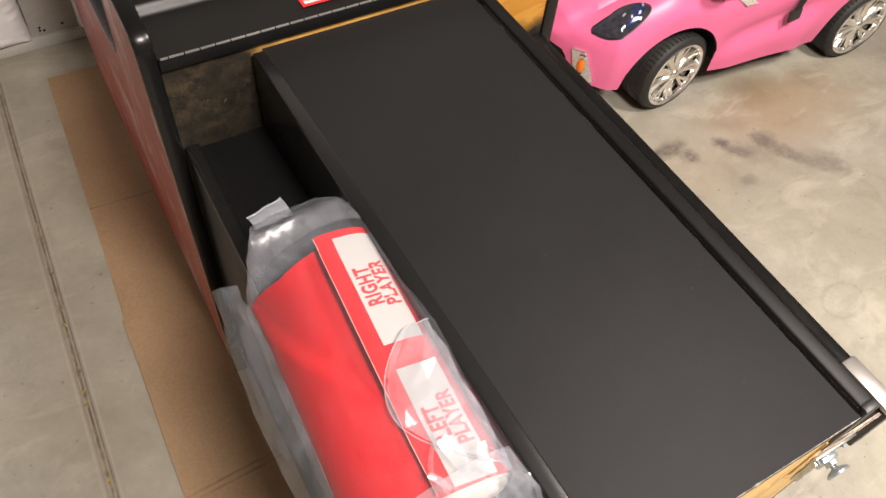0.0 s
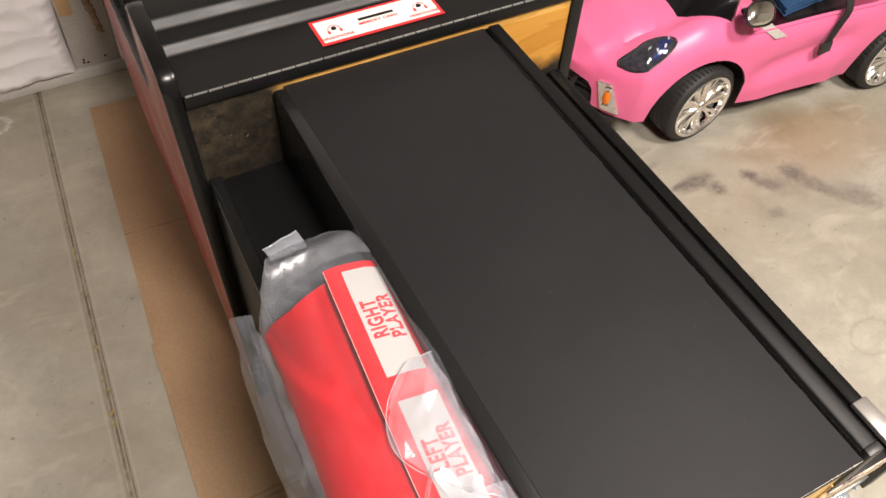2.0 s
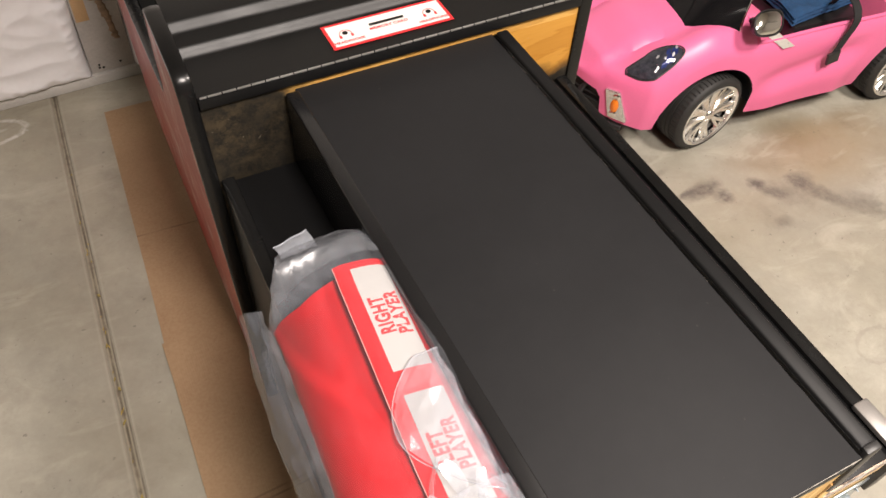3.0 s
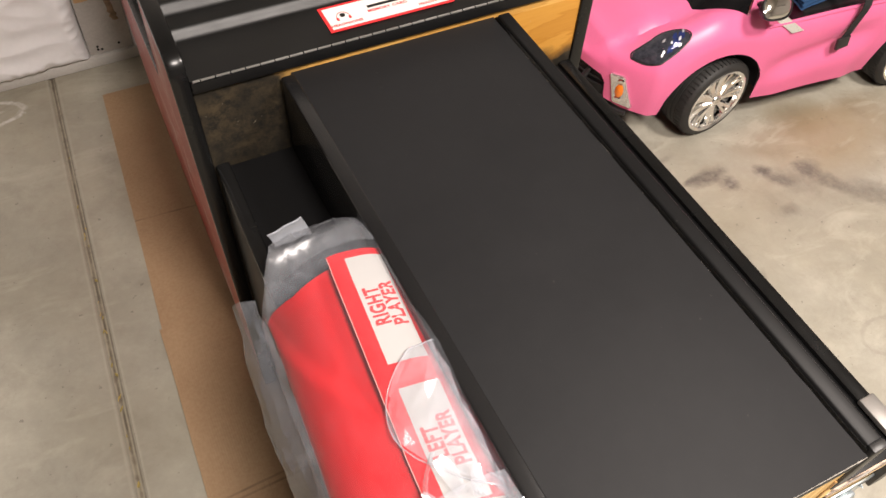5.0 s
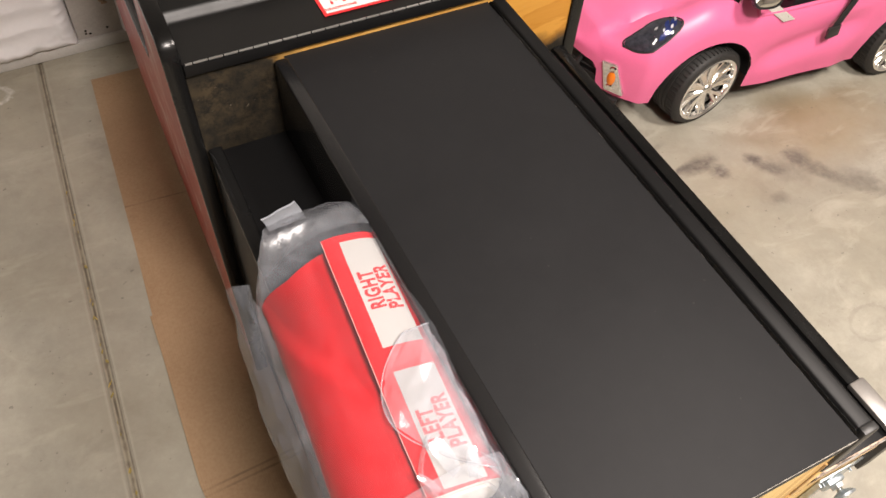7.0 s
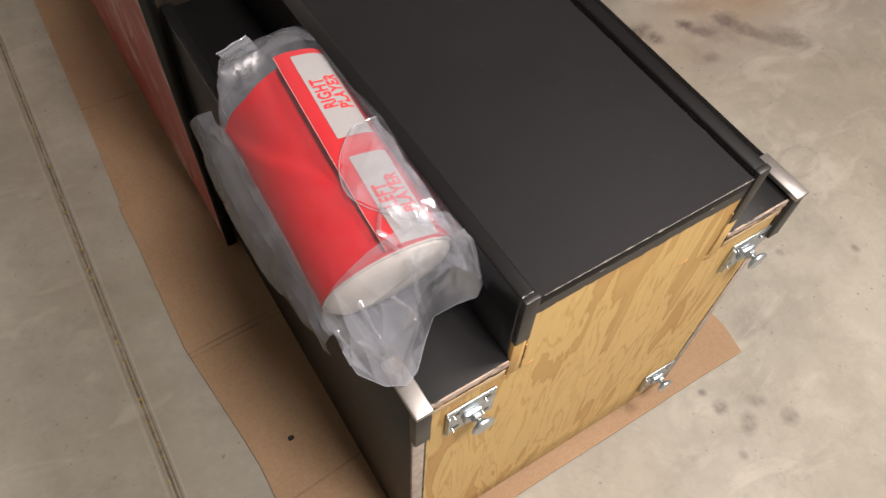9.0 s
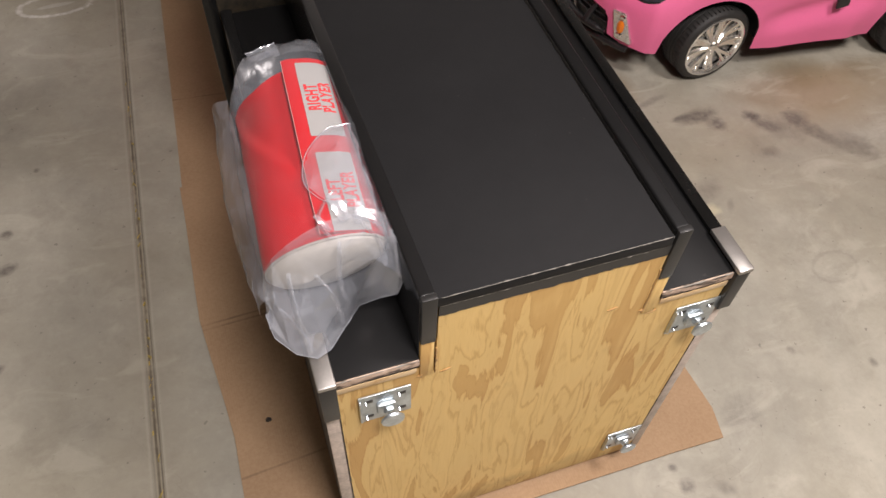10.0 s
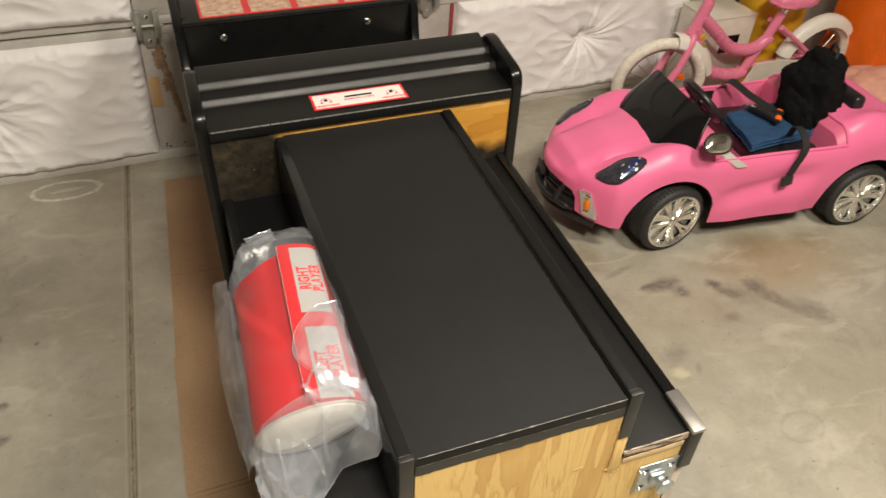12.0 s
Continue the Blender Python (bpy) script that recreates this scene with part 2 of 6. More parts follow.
M_LENS = plain("dark_lens", (0.035, 0.037, 0.048), 0.05, vary=0.6, scale=60, bump=0.0, rvary=0.02)
M_BLUELENS = plain("blue_lens", (0.02, 0.032, 0.13), 0.1, 0.1, vary=0.8, scale=70, bump=0.3, rvary=0.02)
M_AMBER = plain("amber_lens", (0.85, 0.22, 0.02), 0.15, vary=0.2, scale=60)
M_LAMPGLASS = plain("faceted_lamp_glass", (0.88, 0.83, 0.76), 0.14, 0.85, vary=0.45, scale=110, bump=0.6, fine=130)
M_CLEAR = plain("silver_lens", (0.50, 0.50, 0.52), 0.3, 0.4, vary=0.3, scale=90)
M_WIND = plain("smoked_plastic", (0.006, 0.006, 0.007), 0.07, vary=0.1, bump=0.0, rvary=0.02, Specular_IOR_Level=0.26)
M_TOWEL = plain("blue_towel", (0.013, 0.058, 0.145), 0.9, vary=0.3, scale=40, fine=380, bump=0.6)
M_CLOTH = plain("black_fabric", (0.0055, 0.0055, 0.006), 0.9, vary=0.4, scale=20, fine=300, bump=0.4, Specular_IOR_Level=0.12)
M_ORANGE = plain("orange_plastic", (0.85, 0.16, 0.015), 0.4)
M_YELLOW = plain("yellow_plastic", (0.75, 0.42, 0.03), 0.45, vary=0.2)
M_WHITE = plain("white_plastic", (0.68, 0.64, 0.56), 0.45, vary=0.12)
M_CREAM = plain("cream_tyre_rubber", (0.78, 0.745, 0.65), 0.6, vary=0.2, scale=40, bump=0.25)
M_BIKE = plain("pink_bike_paint", (0.80, 0.22, 0.36), 0.28, vary=0.06)
M_PEACH = plain("peach_fabric", (0.72, 0.36, 0.28), 0.85, vary=0.15, fine=260, bump=0.4)
M_WALL = plain("painted_drywall", (0.37, 0.35, 0.325), 0.7, vary=0.05, scale=4, fine=120, bump=0.15)
M_CEIL = plain("ceiling_paint", (0.55, 0.53, 0.49), 0.8, vary=0.05, scale=4, fine=140, bump=0.2)
M_RAIL = plain("grey_door_steel", (0.56, 0.54, 0.51), 0.5, 0.1, vary=0.14, scale=10)
M_STILE = plain("grey_stile", (0.47, 0.44, 0.41), 0.55, 0.1, vary=0.2, scale=9)
M_GALV = plain("galvanised_hinge", (0.40, 0.42, 0.38), 0.45, 0.6, vary=0.25, scale=30)
M_RUST = plain("brown_glue_residue", (0.27, 0.185, 0.12), 0.75, vary=0.6, scale=30, fine=90, bump=0.8)
M_MASK = plain("tan_tape", (0.52, 0.33, 0.17), 0.6)
M_REDPAINT = plain("dark_red_paint", (0.30, 0.04, 0.05), 0.5)
M_PALEEDGE = plain("pale_chipped_edge", (0.52, 0.44, 0.38), 0.75, vary=0.45, scale=18, fine=160, bump=0.6)
M_LABELW = plain("white_print", (0.41, 0.40, 0.39), 0.45, vary=0.06)
M_STICKER = plain("white_sticker", (0.74, 0.72, 0.70), 0.45, vary=0.04)
M_FENDER = plain("white_mudguard_plastic", (0.80, 0.78, 0.72), 0.4, vary=0.06)
M_LABELR = plain("red_print", (0.72, 0.030, 0.035), 0.45, vary=0.08)
M_LABELP = plain("pink_cut_edge", (0.80, 0.36, 0.33), 0.5, vary=0.1)
M_RED = plain("red_vinyl", (0.61, 0.011, 0.016), 0.42, vary=0.07, scale=7, bump=0.03)
M_ROLLEND = plain("white_vinyl_backing", (0.58, 0.55, 0.50), 0.6, vary=0.1, scale=12)
M_ART = plain("printed_card", (0.62, 0.40, 0.30), 0.5, vary=0.6, scale=55, fine=210)
M_LEAF = plain("dry_leaf", (0.36, 0.28, 0.08), 0.8, vary=0.5, scale=90)
M_DOT = plain("dark_speck", (0.02, 0.016, 0.013), 0.8)
M_STRAP = plain("black_webbing", (0.014, 0.014, 0.015), 0.75, vary=0.3, fine=500, bump=0.5)

nw, wc, wf = wood("plywood_end", "z", (0.83, 0.60, 0.255), (0.58, 0.325, 0.105))
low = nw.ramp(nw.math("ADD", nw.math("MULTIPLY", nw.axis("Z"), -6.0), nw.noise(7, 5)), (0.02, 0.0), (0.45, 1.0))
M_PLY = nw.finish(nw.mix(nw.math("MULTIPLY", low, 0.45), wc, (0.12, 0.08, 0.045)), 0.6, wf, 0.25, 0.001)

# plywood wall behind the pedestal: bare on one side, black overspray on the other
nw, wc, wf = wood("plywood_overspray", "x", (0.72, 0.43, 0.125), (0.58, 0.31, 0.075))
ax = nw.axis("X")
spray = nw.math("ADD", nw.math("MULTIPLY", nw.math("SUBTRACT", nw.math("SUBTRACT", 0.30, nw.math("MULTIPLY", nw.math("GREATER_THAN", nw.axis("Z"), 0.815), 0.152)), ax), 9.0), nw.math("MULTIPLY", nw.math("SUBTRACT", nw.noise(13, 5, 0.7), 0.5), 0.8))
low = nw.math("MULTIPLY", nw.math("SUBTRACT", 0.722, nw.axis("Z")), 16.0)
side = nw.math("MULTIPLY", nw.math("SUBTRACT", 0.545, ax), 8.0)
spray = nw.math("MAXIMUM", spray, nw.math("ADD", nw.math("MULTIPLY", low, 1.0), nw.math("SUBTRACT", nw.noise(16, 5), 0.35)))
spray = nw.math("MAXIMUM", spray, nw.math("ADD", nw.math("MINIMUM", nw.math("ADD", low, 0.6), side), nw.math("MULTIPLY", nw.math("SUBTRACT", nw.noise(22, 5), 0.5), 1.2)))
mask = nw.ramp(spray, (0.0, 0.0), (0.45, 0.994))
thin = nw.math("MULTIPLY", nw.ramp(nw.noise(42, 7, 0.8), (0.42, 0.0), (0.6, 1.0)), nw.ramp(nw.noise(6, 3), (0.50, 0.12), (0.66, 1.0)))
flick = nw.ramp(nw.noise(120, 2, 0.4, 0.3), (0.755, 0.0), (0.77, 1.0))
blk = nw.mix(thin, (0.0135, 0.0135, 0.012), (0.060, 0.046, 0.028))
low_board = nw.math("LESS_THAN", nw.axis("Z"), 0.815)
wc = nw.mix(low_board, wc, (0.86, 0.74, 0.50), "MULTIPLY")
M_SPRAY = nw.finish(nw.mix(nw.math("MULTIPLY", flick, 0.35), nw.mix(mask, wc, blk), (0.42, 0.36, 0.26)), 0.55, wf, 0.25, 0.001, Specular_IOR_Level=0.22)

# red side art with pale strokes
n = Nodes("red_side_art")
c = n.ramp(n.noise(3.0, 4), (0.3, (0.34, 0.022, 0.025)), (0.7, (0.46, 0.035, 0.035)))
st = n.math("MULTIPLY", n.ramp(n.noise(2.2, 5, 0.75, 0.4, n.scaled((1, 9, 2.0), rot=(12, 0, 0))), (0.55, 0.0), (0.572, 1.0)), n.ramp(n.math("ADD", n.axis("Z"), n.math("MULTIPLY", n.axis("Y"), 0.5)), (0.40, 1.0), (1.25, 0.1)))
c = n.mix(n.math("MULTIPLY", st, 0.75), c, (0.62, 0.45, 0.42))
drag = n.ramp(n.noise(1.7, 4, 0.6, 0.3, n.scaled((1, 10, 1.2), rot=(6, 0, 0))), (0.465, 0.0), (0.475, 1.0), (0.522, 1.0), (0.532, 0.0))
c = n.mix(n.math("MULTIPLY", n.math("MULTIPLY", drag, n.ramp(n.noise(6, 5, 0.7), (0.50, 0.0), (0.56, 1.0))), 0.85), c, (0.70, 0.58, 0.55))
M_SIDEART = n.finish(c, 0.3, n.noise(200, 2), 0.03, 0.0005)

# corrugated cardboard
n = Nodes("cardboard")
flute = n.add("ShaderNodeTexWave", Scale=60.0, Distortion=0.6)
n.link(n.coord, flute.inputs["Vector"])
k = n.mix(0.5, n.noise(4, 5), n.noise(150, 3))
c = n.ramp(k, (0.3, (0.30, 0.188, 0.104)), (0.7, (0.40, 0.268, 0.156)))
c = n.mix(n.math("MULTIPLY", n.ramp(n.noise(7, 6, 0.7), (0.6, 0.0), (0.75, 1.0)), 0.25), c, (0.16, 0.09, 0.05))
# fold lines: the creases' shade is put into the colour, the sheet stays flat
for off, slope in ((0.615, 0.06), (0.60, 0.05), (1.43, -0.03), (0.22, 0.09)):
    fold = n.math("ABSOLUTE", n.math("SUBTRACT", n.axis("Y"), n.math("ADD", off, n.math("MULTIPLY", n.axis("X"), slope))))
    c = n.mix(n.math("MULTIPLY", n.ramp(n.math("MULTIPLY", fold, 40.0), (0.03, 1.0), (0.16, 0.0)), n.ramp(n.noise(9, 4), (0.4, 0.15), (0.6, 0.65))), c, (0.12, 0.072, 0.04))
M_CARD = n.finish(c, 0.8, n.mix(0.3, flute.outputs["Fac"], n.noise(60, 4)), 0.12, 0.001)

# quilted white insulation
n = Nodes("white_insulation")
k = n.mix(0.5, n.noise(5, 5), n.noise(60, 4))
c = n.ramp(k, (0.3, (0.86, 0.845, 0.86)), (0.7, (0.93, 0.92, 0.935)))
M_QUILT = n.finish(c, 0.62, n.mix(0.5, n.noise(28, 5, 0.6, 0.8), n.noise(11, 4, 0.6, 1.2)), 0.22, 0.006)

# concrete with stains, and a bumper shadow put into the colour
n = Nodes("garage_concrete")
k = n.mix(0.34, n.noise(1.2, 7, 0.62, 0.4), n.noise(6, 7, 0.7))
k = n.mix(0.09, k, n.noise(75, 5, 0.7))
k = n.mix(0.16, k, n.noise(17, 6, 0.72, 0.3))
tint = n.ramp(n.noise(0.9, 5, 0.6, 0.6), (0.42, 0.0), (0.62, 0.4))
c = n.ramp(k, (0.36, (0.265, 0.247, 0.203)), (0.5, (0.352, 0.332, 0.276)), (0.64, (0.475, 0.45, 0.378)))
c = n.mix(tint, c, n.mix(k, (0.24, 0.205, 0.135), (0.46, 0.415, 0.30)))
warm = n.spot(1.85, 0.95, 0.5, 0.22, 3, 0.8, 0.25, 3.0)
c = n.mix(n.math("MULTIPLY", warm, 0.6), c, (0.33, 0.262, 0.15))
# brown stains; the third spot paints the reddish shadow under the car's bumper
for x, y, rx, ry, turn, amount in ((1.80, 1.06, 0.16, 0.10, 5, 0.5), (2.06, 1.05, 0.12, 0.07, 0, 0.4), (1.19, 1.16, 0.07, 0.12, 15, 0.5), (1.60, 0.98, 0.10, 0.05, -30, 0.25)):
    c = n.mix(n.math("MULTIPLY", n.spot(x, y, rx, ry, turn, 0.8, 0.4, 9.0), amount), c, (0.20, 0.15, 0.085))
c = n.mix(n.math("MULTIPLY", n.spot(1.195, 0.60, 0.035, 0.026, 0, 0.6, 0.3, 30.0), 0.6), c, (0.58, 0.53, 0.36))
rust = n.spot(1.9, 1.03, 0.22, 0.07, 0, 0.9, 0.3, 8.0)
c = n.mix(n.math("MULTIPLY", rust, 0.45), c, (0.27, 0.215, 0.115))
broken = n.ramp(n.noise(42, 5, 0.7), (0.32, 0.45), (0.6, 1.0))
STAINS = ((1.365, 0.962, 0.080, 0.022, 8, 0.75), (1.315, 0.968, 0.045, 0.010, 12, 0.6), (1.407, 0.915, 0.034, 0.024, -10, 0.85), (1.535, 0.915, 0.034, 0.020, -35, 0.9), (1.56, 0.868, 0.045, 0.022, -40, 0.55), (1.60, 0.84, 0.075, 0.040, -50, 0.30),
          (1.672, 0.875, 0.050, 0.030, -20, 0.6), (1.70, 0.80, 0.110, 0.026, -62, 0.5), (1.79, 0.71, 0.09, 0.035, -60, 0.4), (1.50, 0.76, 0.035, 0.018, 10, 0.4), (1.25, 1.06, 0.075, 0.010, 18, 0.4), (1.225, 0.668, 0.06, 0.026, 20, 0.35), (1.262, 0.60, 0.03, 0.008, 60, 0.3),
          (-0.718, 1.29, 0.03, 0.02, 0, 0.85), (-0.67, 1.285, 0.02, 0.014, 0, 0.75), (-0.56, 1.24, 0.010, 0.008, 0, 0.6), (-0.715, 1.178, 0.026, 0.018, 10, 0.85), (-0.686, 1.146, 0.022, 0.018, 0, 0.85),
          (-0.743, 1.037, 0.022, 0.014, 0, 0.8), (-0.633, 1.021, 0.017, 0.012, 0, 0.75), (-0.709, 0.915, 0.036, 0.014, 10, 0.85), (-0.631, 0.906, 0.026, 0.014, 20, 0.8), (-0.651, 0.613, 0.022, 0.009, 40, 0.8), (-0.752, 0.824, 0.01, 0.008, 0, 0.6),
          (0.93, 0.02, 0.05, 0.04, 0, 0.35), (1.147, 0.14, 0.012, 0.01, 0, 0.4), (1.326, 0.053, 0.012, 0.01, 0, 0.6), (0.724, -0.086, 0.020, 0.014, 20, 0.6), (0.752, -0.145, 0.030, 0.016, 40, 0.5), (0.713, -0.039, 0.011, 0.008, 0, 0.6), (0.802, -0.114, 0.026, 0.012, -30, 0.45), (0.84, -0.18, 0.024, 0.016, 10, 0.5), (0.69, -0.19, 0.012, 0.009, 0, 0.5), (-0.9, 1.75, 0.3, 0.1, 12, 0.18), (-0.62, 1.55, 0.25, 0.05, 20, 0.12))
for x, y, rx, ry, turn, amount in STAINS:
    c = n.mix(n.math("MULTIPLY", n.math("MULTIPLY", n.spot(x, y, rx * 1.15, ry * 1.6, turn, 0.66, 0.24, 22.0), broken), min(amount * 1.25, 0.95)), c, (0.115, 0.10, 0.088))
for x, y, rx, ry, turn in ((-0.495, 2.018, 0.128, 0.066, 2), (1.42, 0.33, 0.075, 0.055, 10)):
    outer = n.spot(x, y, rx, ry, turn, 0.08, 0.08, 48.0)
    inner = n.spot(x, y, rx * 0.88, ry * 0.80, turn, 0.10, 0.08, 40.0)
    ring = n.math("MULTIPLY", n.math("MULTIPLY", n.math("SUBTRACT", outer, inner), n.ramp(n.noise(38, 4), (0.35, 0.35), (0.55, 1.0))), 0.9 if x < 0 else 0.3)
    c = n.mix(ring, c, (0.62, 0.60, 0.56) if x < 0 else (0.2, 0.18, 0.15))
c = n.mix(n.math("MULTIPLY", n.spot(-0.495, 2.018, 0.07, 0.012, 8, 0.3, 0.1, 30), 0.4), c, (0.60, 0.58, 0.54))
scuff = n.ramp(n.noise(2.2, 6, 0.75, 0.6, n.scaled((1.0, 3.0, 1.0), rot=(0, 0, 35))), (0.58, 0.0), (0.72, 1.0))
c = n.mix(n.math("MULTIPLY", scuff, 0.22), c, (0.14, 0.125, 0.105))
speck = n.ramp(n.noise(55, 3, 0.5), (0.685, 0.0), (0.73, 1.0))
c = n.mix(n.math("MULTIPLY", speck, 0.5), c, (0.10, 0.09, 0.08))
grime = n.ramp(n.noise(8, 7, 0.72, 0.4), (0.52, 0.0), (0.68, 1.0))
c = n.mix(n.math("MULTIPLY", grime, 0.20), c, (0.15, 0.125, 0.095))
hair = n.ramp(n.noise(2.6, 4, 0.55, 0.9), (0.4955, 0.0), (0.499, 1.0), (0.501, 1.0), (0.5045, 0.0))
c = n.mix(n.math("MULTIPLY", n.math("MULTIPLY", hair, n.ramp(n.noise(1.9, 3), (0.48, 0.0), (0.6, 1.0))), 0.16), c, (0.13, 0.11, 0.085))
smear = n.ramp(n.noise(3.4, 5, 0.6, 1.2, n.scaled((1.0, 2.2, 1.0), rot=(0, 0, -20))), (0.56, 0.0), (0.66, 1.0))
c = n.mix(n.math("MULTIPLY", smear, 0.22), c, (0.62, 0.585, 0.49))
joint = n.math("ABSOLUTE", n.math("SUBTRACT", n.axis("X"), n.math("ADD", -0.343, n.math("MULTIPLY", n.axis("Y"), 0.0273))))
tooled = n.ramp(n.math("MULTIPLY", joint, 27.0), (0.13, 0.0), (0.20, 1.0), (0.27, 0.0))
fill = n.ramp(n.math("MULTIPLY", joint, 27.0), (0.10, 1.0), (0.18, 0.0))
grit = n.mix(n.ramp(n.noise(34, 4, 0.6), (0.36, 0.0), (0.52, 1.0)), (0.15, 0.115, 0.08), (0.34, 0.30, 0.215))
c = n.mix(n.math("MULTIPLY", fill, 0.8), c, grit)
one_side = n.ramp(n.math("ADD", n.math("MULTIPLY", n.math("SUBTRACT", n.axis("X"), n.math("ADD", -0.343, n.math("MULTIPLY", n.axis("Y"), 0.0273))), 100.0), 0.5), (0.3, 0.45), (0.7, 1.0))
c = n.mix(n.math("MULTIPLY", n.math("MULTIPLY", tooled, one_side), n.ramp(n.noise(25, 4), (0.32, 0.45), (0.55, 1.0))), c, (0.095, 0.075, 0.055))
crack = n.ramp(n.math("MULTIPLY", joint, 100.0), (0.14, 1.0), (0.36, 0.0))
c = n.mix(n.math("MULTIPLY", crack, n.ramp(n.noise(14, 4), (0.38, 0.35), (0.55, 0.9))), c, (0.07, 0.056, 0.042))
lip = n.ramp(n.math("MULTIPLY", joint, 27.0), (0.27, 0.0), (0.36, 1.0), (0.52, 0.0))
c = n.mix(n.math("MULTIPLY", lip, 0.4), c, (0.53, 0.50, 0.42))
drift = n.ramp(n.math("MULTIPLY", joint, 4.0), (0.05, 1.0), (0.5, 0.0))
c = n.mix(n.math("MULTIPLY", n.math("MULTIPLY", drift, n.noise(5, 5, 0.7)), 0.45), c, (0.24, 0.205, 0.15))
M_FLOOR = n.finish(c, n.ramp(n.noise(3, 5), (0.3, 0.42), (0.7, 0.62)), n.mix(0.5, n.noise(45, 6), n.noise(300, 3)), 0.22, 0.002)

# pale sawn plywood edge with glue stains
n = Nodes("sawn_ply_edge")
grain = n.noise(60, 5, 0.7, 0.0, n.scaled((0.2, 1.0, 1.6)))
c = n.ramp(grain, (0.3, (0.56, 0.36, 0.17)), (0.55, (0.74, 0.56, 0.34)), (0.7, (0.80, 0.66, 0.48)))
c = n.mix(n.ramp(n.noise(24, 4, 0.6), (0.56, 0.0), (0.66, 0.6)), c, (0.42, 0.20, 0.05))
M_SAWN = n.finish(c, 0.7, grain, 0.4, 0.001)
M_GLUE = plain("amber_glue", (0.46, 0.27, 0.10), 0.35, vary=0.3, scale=60)

M_STRAW = plain("dry_straw", (0.46, 0.34, 0.10), 0.8, vary=0.35, scale=90)

# chipped laminate edge
n = Nodes("raw_board_edge")
chip = n.ramp(n.noise(34, 5, 0.75, 0.0, n.scaled((0.28, 1.0, 1.0))), (0.49, 0.0), (0.55, 1.0))
c = n.mix(n.math("MULTIPLY", chip, 0.9), n.ramp(n.noise(90, 3), (0.3, (0.48, 0.34, 0.25)), (0.7, (0.68, 0.52, 0.42))), (0.05, 0.04, 0.033))
M_RAWEDGE = n.finish(c, 0.75, n.noise(160, 3), 0.5, 0.001)


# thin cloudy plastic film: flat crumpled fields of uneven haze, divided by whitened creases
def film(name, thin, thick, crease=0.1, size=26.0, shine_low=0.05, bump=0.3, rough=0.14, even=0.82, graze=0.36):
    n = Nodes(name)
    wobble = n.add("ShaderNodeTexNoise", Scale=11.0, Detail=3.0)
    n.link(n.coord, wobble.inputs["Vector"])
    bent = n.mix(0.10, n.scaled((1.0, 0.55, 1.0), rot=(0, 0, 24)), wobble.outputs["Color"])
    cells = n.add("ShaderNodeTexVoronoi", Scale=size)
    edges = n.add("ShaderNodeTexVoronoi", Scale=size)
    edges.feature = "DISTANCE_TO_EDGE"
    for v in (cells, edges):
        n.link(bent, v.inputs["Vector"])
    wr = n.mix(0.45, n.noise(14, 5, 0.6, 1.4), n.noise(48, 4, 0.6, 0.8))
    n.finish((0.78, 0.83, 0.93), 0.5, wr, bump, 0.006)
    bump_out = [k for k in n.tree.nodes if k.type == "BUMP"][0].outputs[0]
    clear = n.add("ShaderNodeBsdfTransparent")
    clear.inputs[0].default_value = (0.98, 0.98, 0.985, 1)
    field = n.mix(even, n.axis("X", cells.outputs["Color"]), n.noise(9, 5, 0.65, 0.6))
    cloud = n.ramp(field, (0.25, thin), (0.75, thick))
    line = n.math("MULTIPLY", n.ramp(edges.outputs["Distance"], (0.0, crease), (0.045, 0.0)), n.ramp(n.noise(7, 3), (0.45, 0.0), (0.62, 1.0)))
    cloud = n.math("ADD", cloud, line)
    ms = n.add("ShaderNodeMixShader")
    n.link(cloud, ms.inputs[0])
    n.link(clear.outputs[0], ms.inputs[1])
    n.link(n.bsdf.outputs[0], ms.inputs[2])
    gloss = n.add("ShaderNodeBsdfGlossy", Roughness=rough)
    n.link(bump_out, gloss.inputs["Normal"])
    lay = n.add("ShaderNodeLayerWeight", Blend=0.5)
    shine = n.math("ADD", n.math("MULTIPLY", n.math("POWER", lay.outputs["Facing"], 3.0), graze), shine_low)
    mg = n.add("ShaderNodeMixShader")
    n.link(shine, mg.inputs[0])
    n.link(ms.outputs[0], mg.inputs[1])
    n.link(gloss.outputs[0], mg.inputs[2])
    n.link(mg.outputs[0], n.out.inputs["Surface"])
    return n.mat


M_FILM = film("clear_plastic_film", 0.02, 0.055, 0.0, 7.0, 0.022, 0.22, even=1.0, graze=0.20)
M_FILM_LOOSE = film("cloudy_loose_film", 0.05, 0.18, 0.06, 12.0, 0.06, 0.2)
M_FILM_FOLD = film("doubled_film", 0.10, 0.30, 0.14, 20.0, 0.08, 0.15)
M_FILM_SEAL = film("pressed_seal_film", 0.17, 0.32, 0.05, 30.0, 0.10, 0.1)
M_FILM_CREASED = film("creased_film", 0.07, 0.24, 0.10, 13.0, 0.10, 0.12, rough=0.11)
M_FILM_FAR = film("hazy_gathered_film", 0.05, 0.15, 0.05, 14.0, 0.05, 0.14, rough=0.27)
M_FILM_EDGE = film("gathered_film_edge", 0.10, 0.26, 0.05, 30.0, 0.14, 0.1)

# ---- the garage ----
WALL = pose(0, 2.18, 0, 0, 0, 3.9)

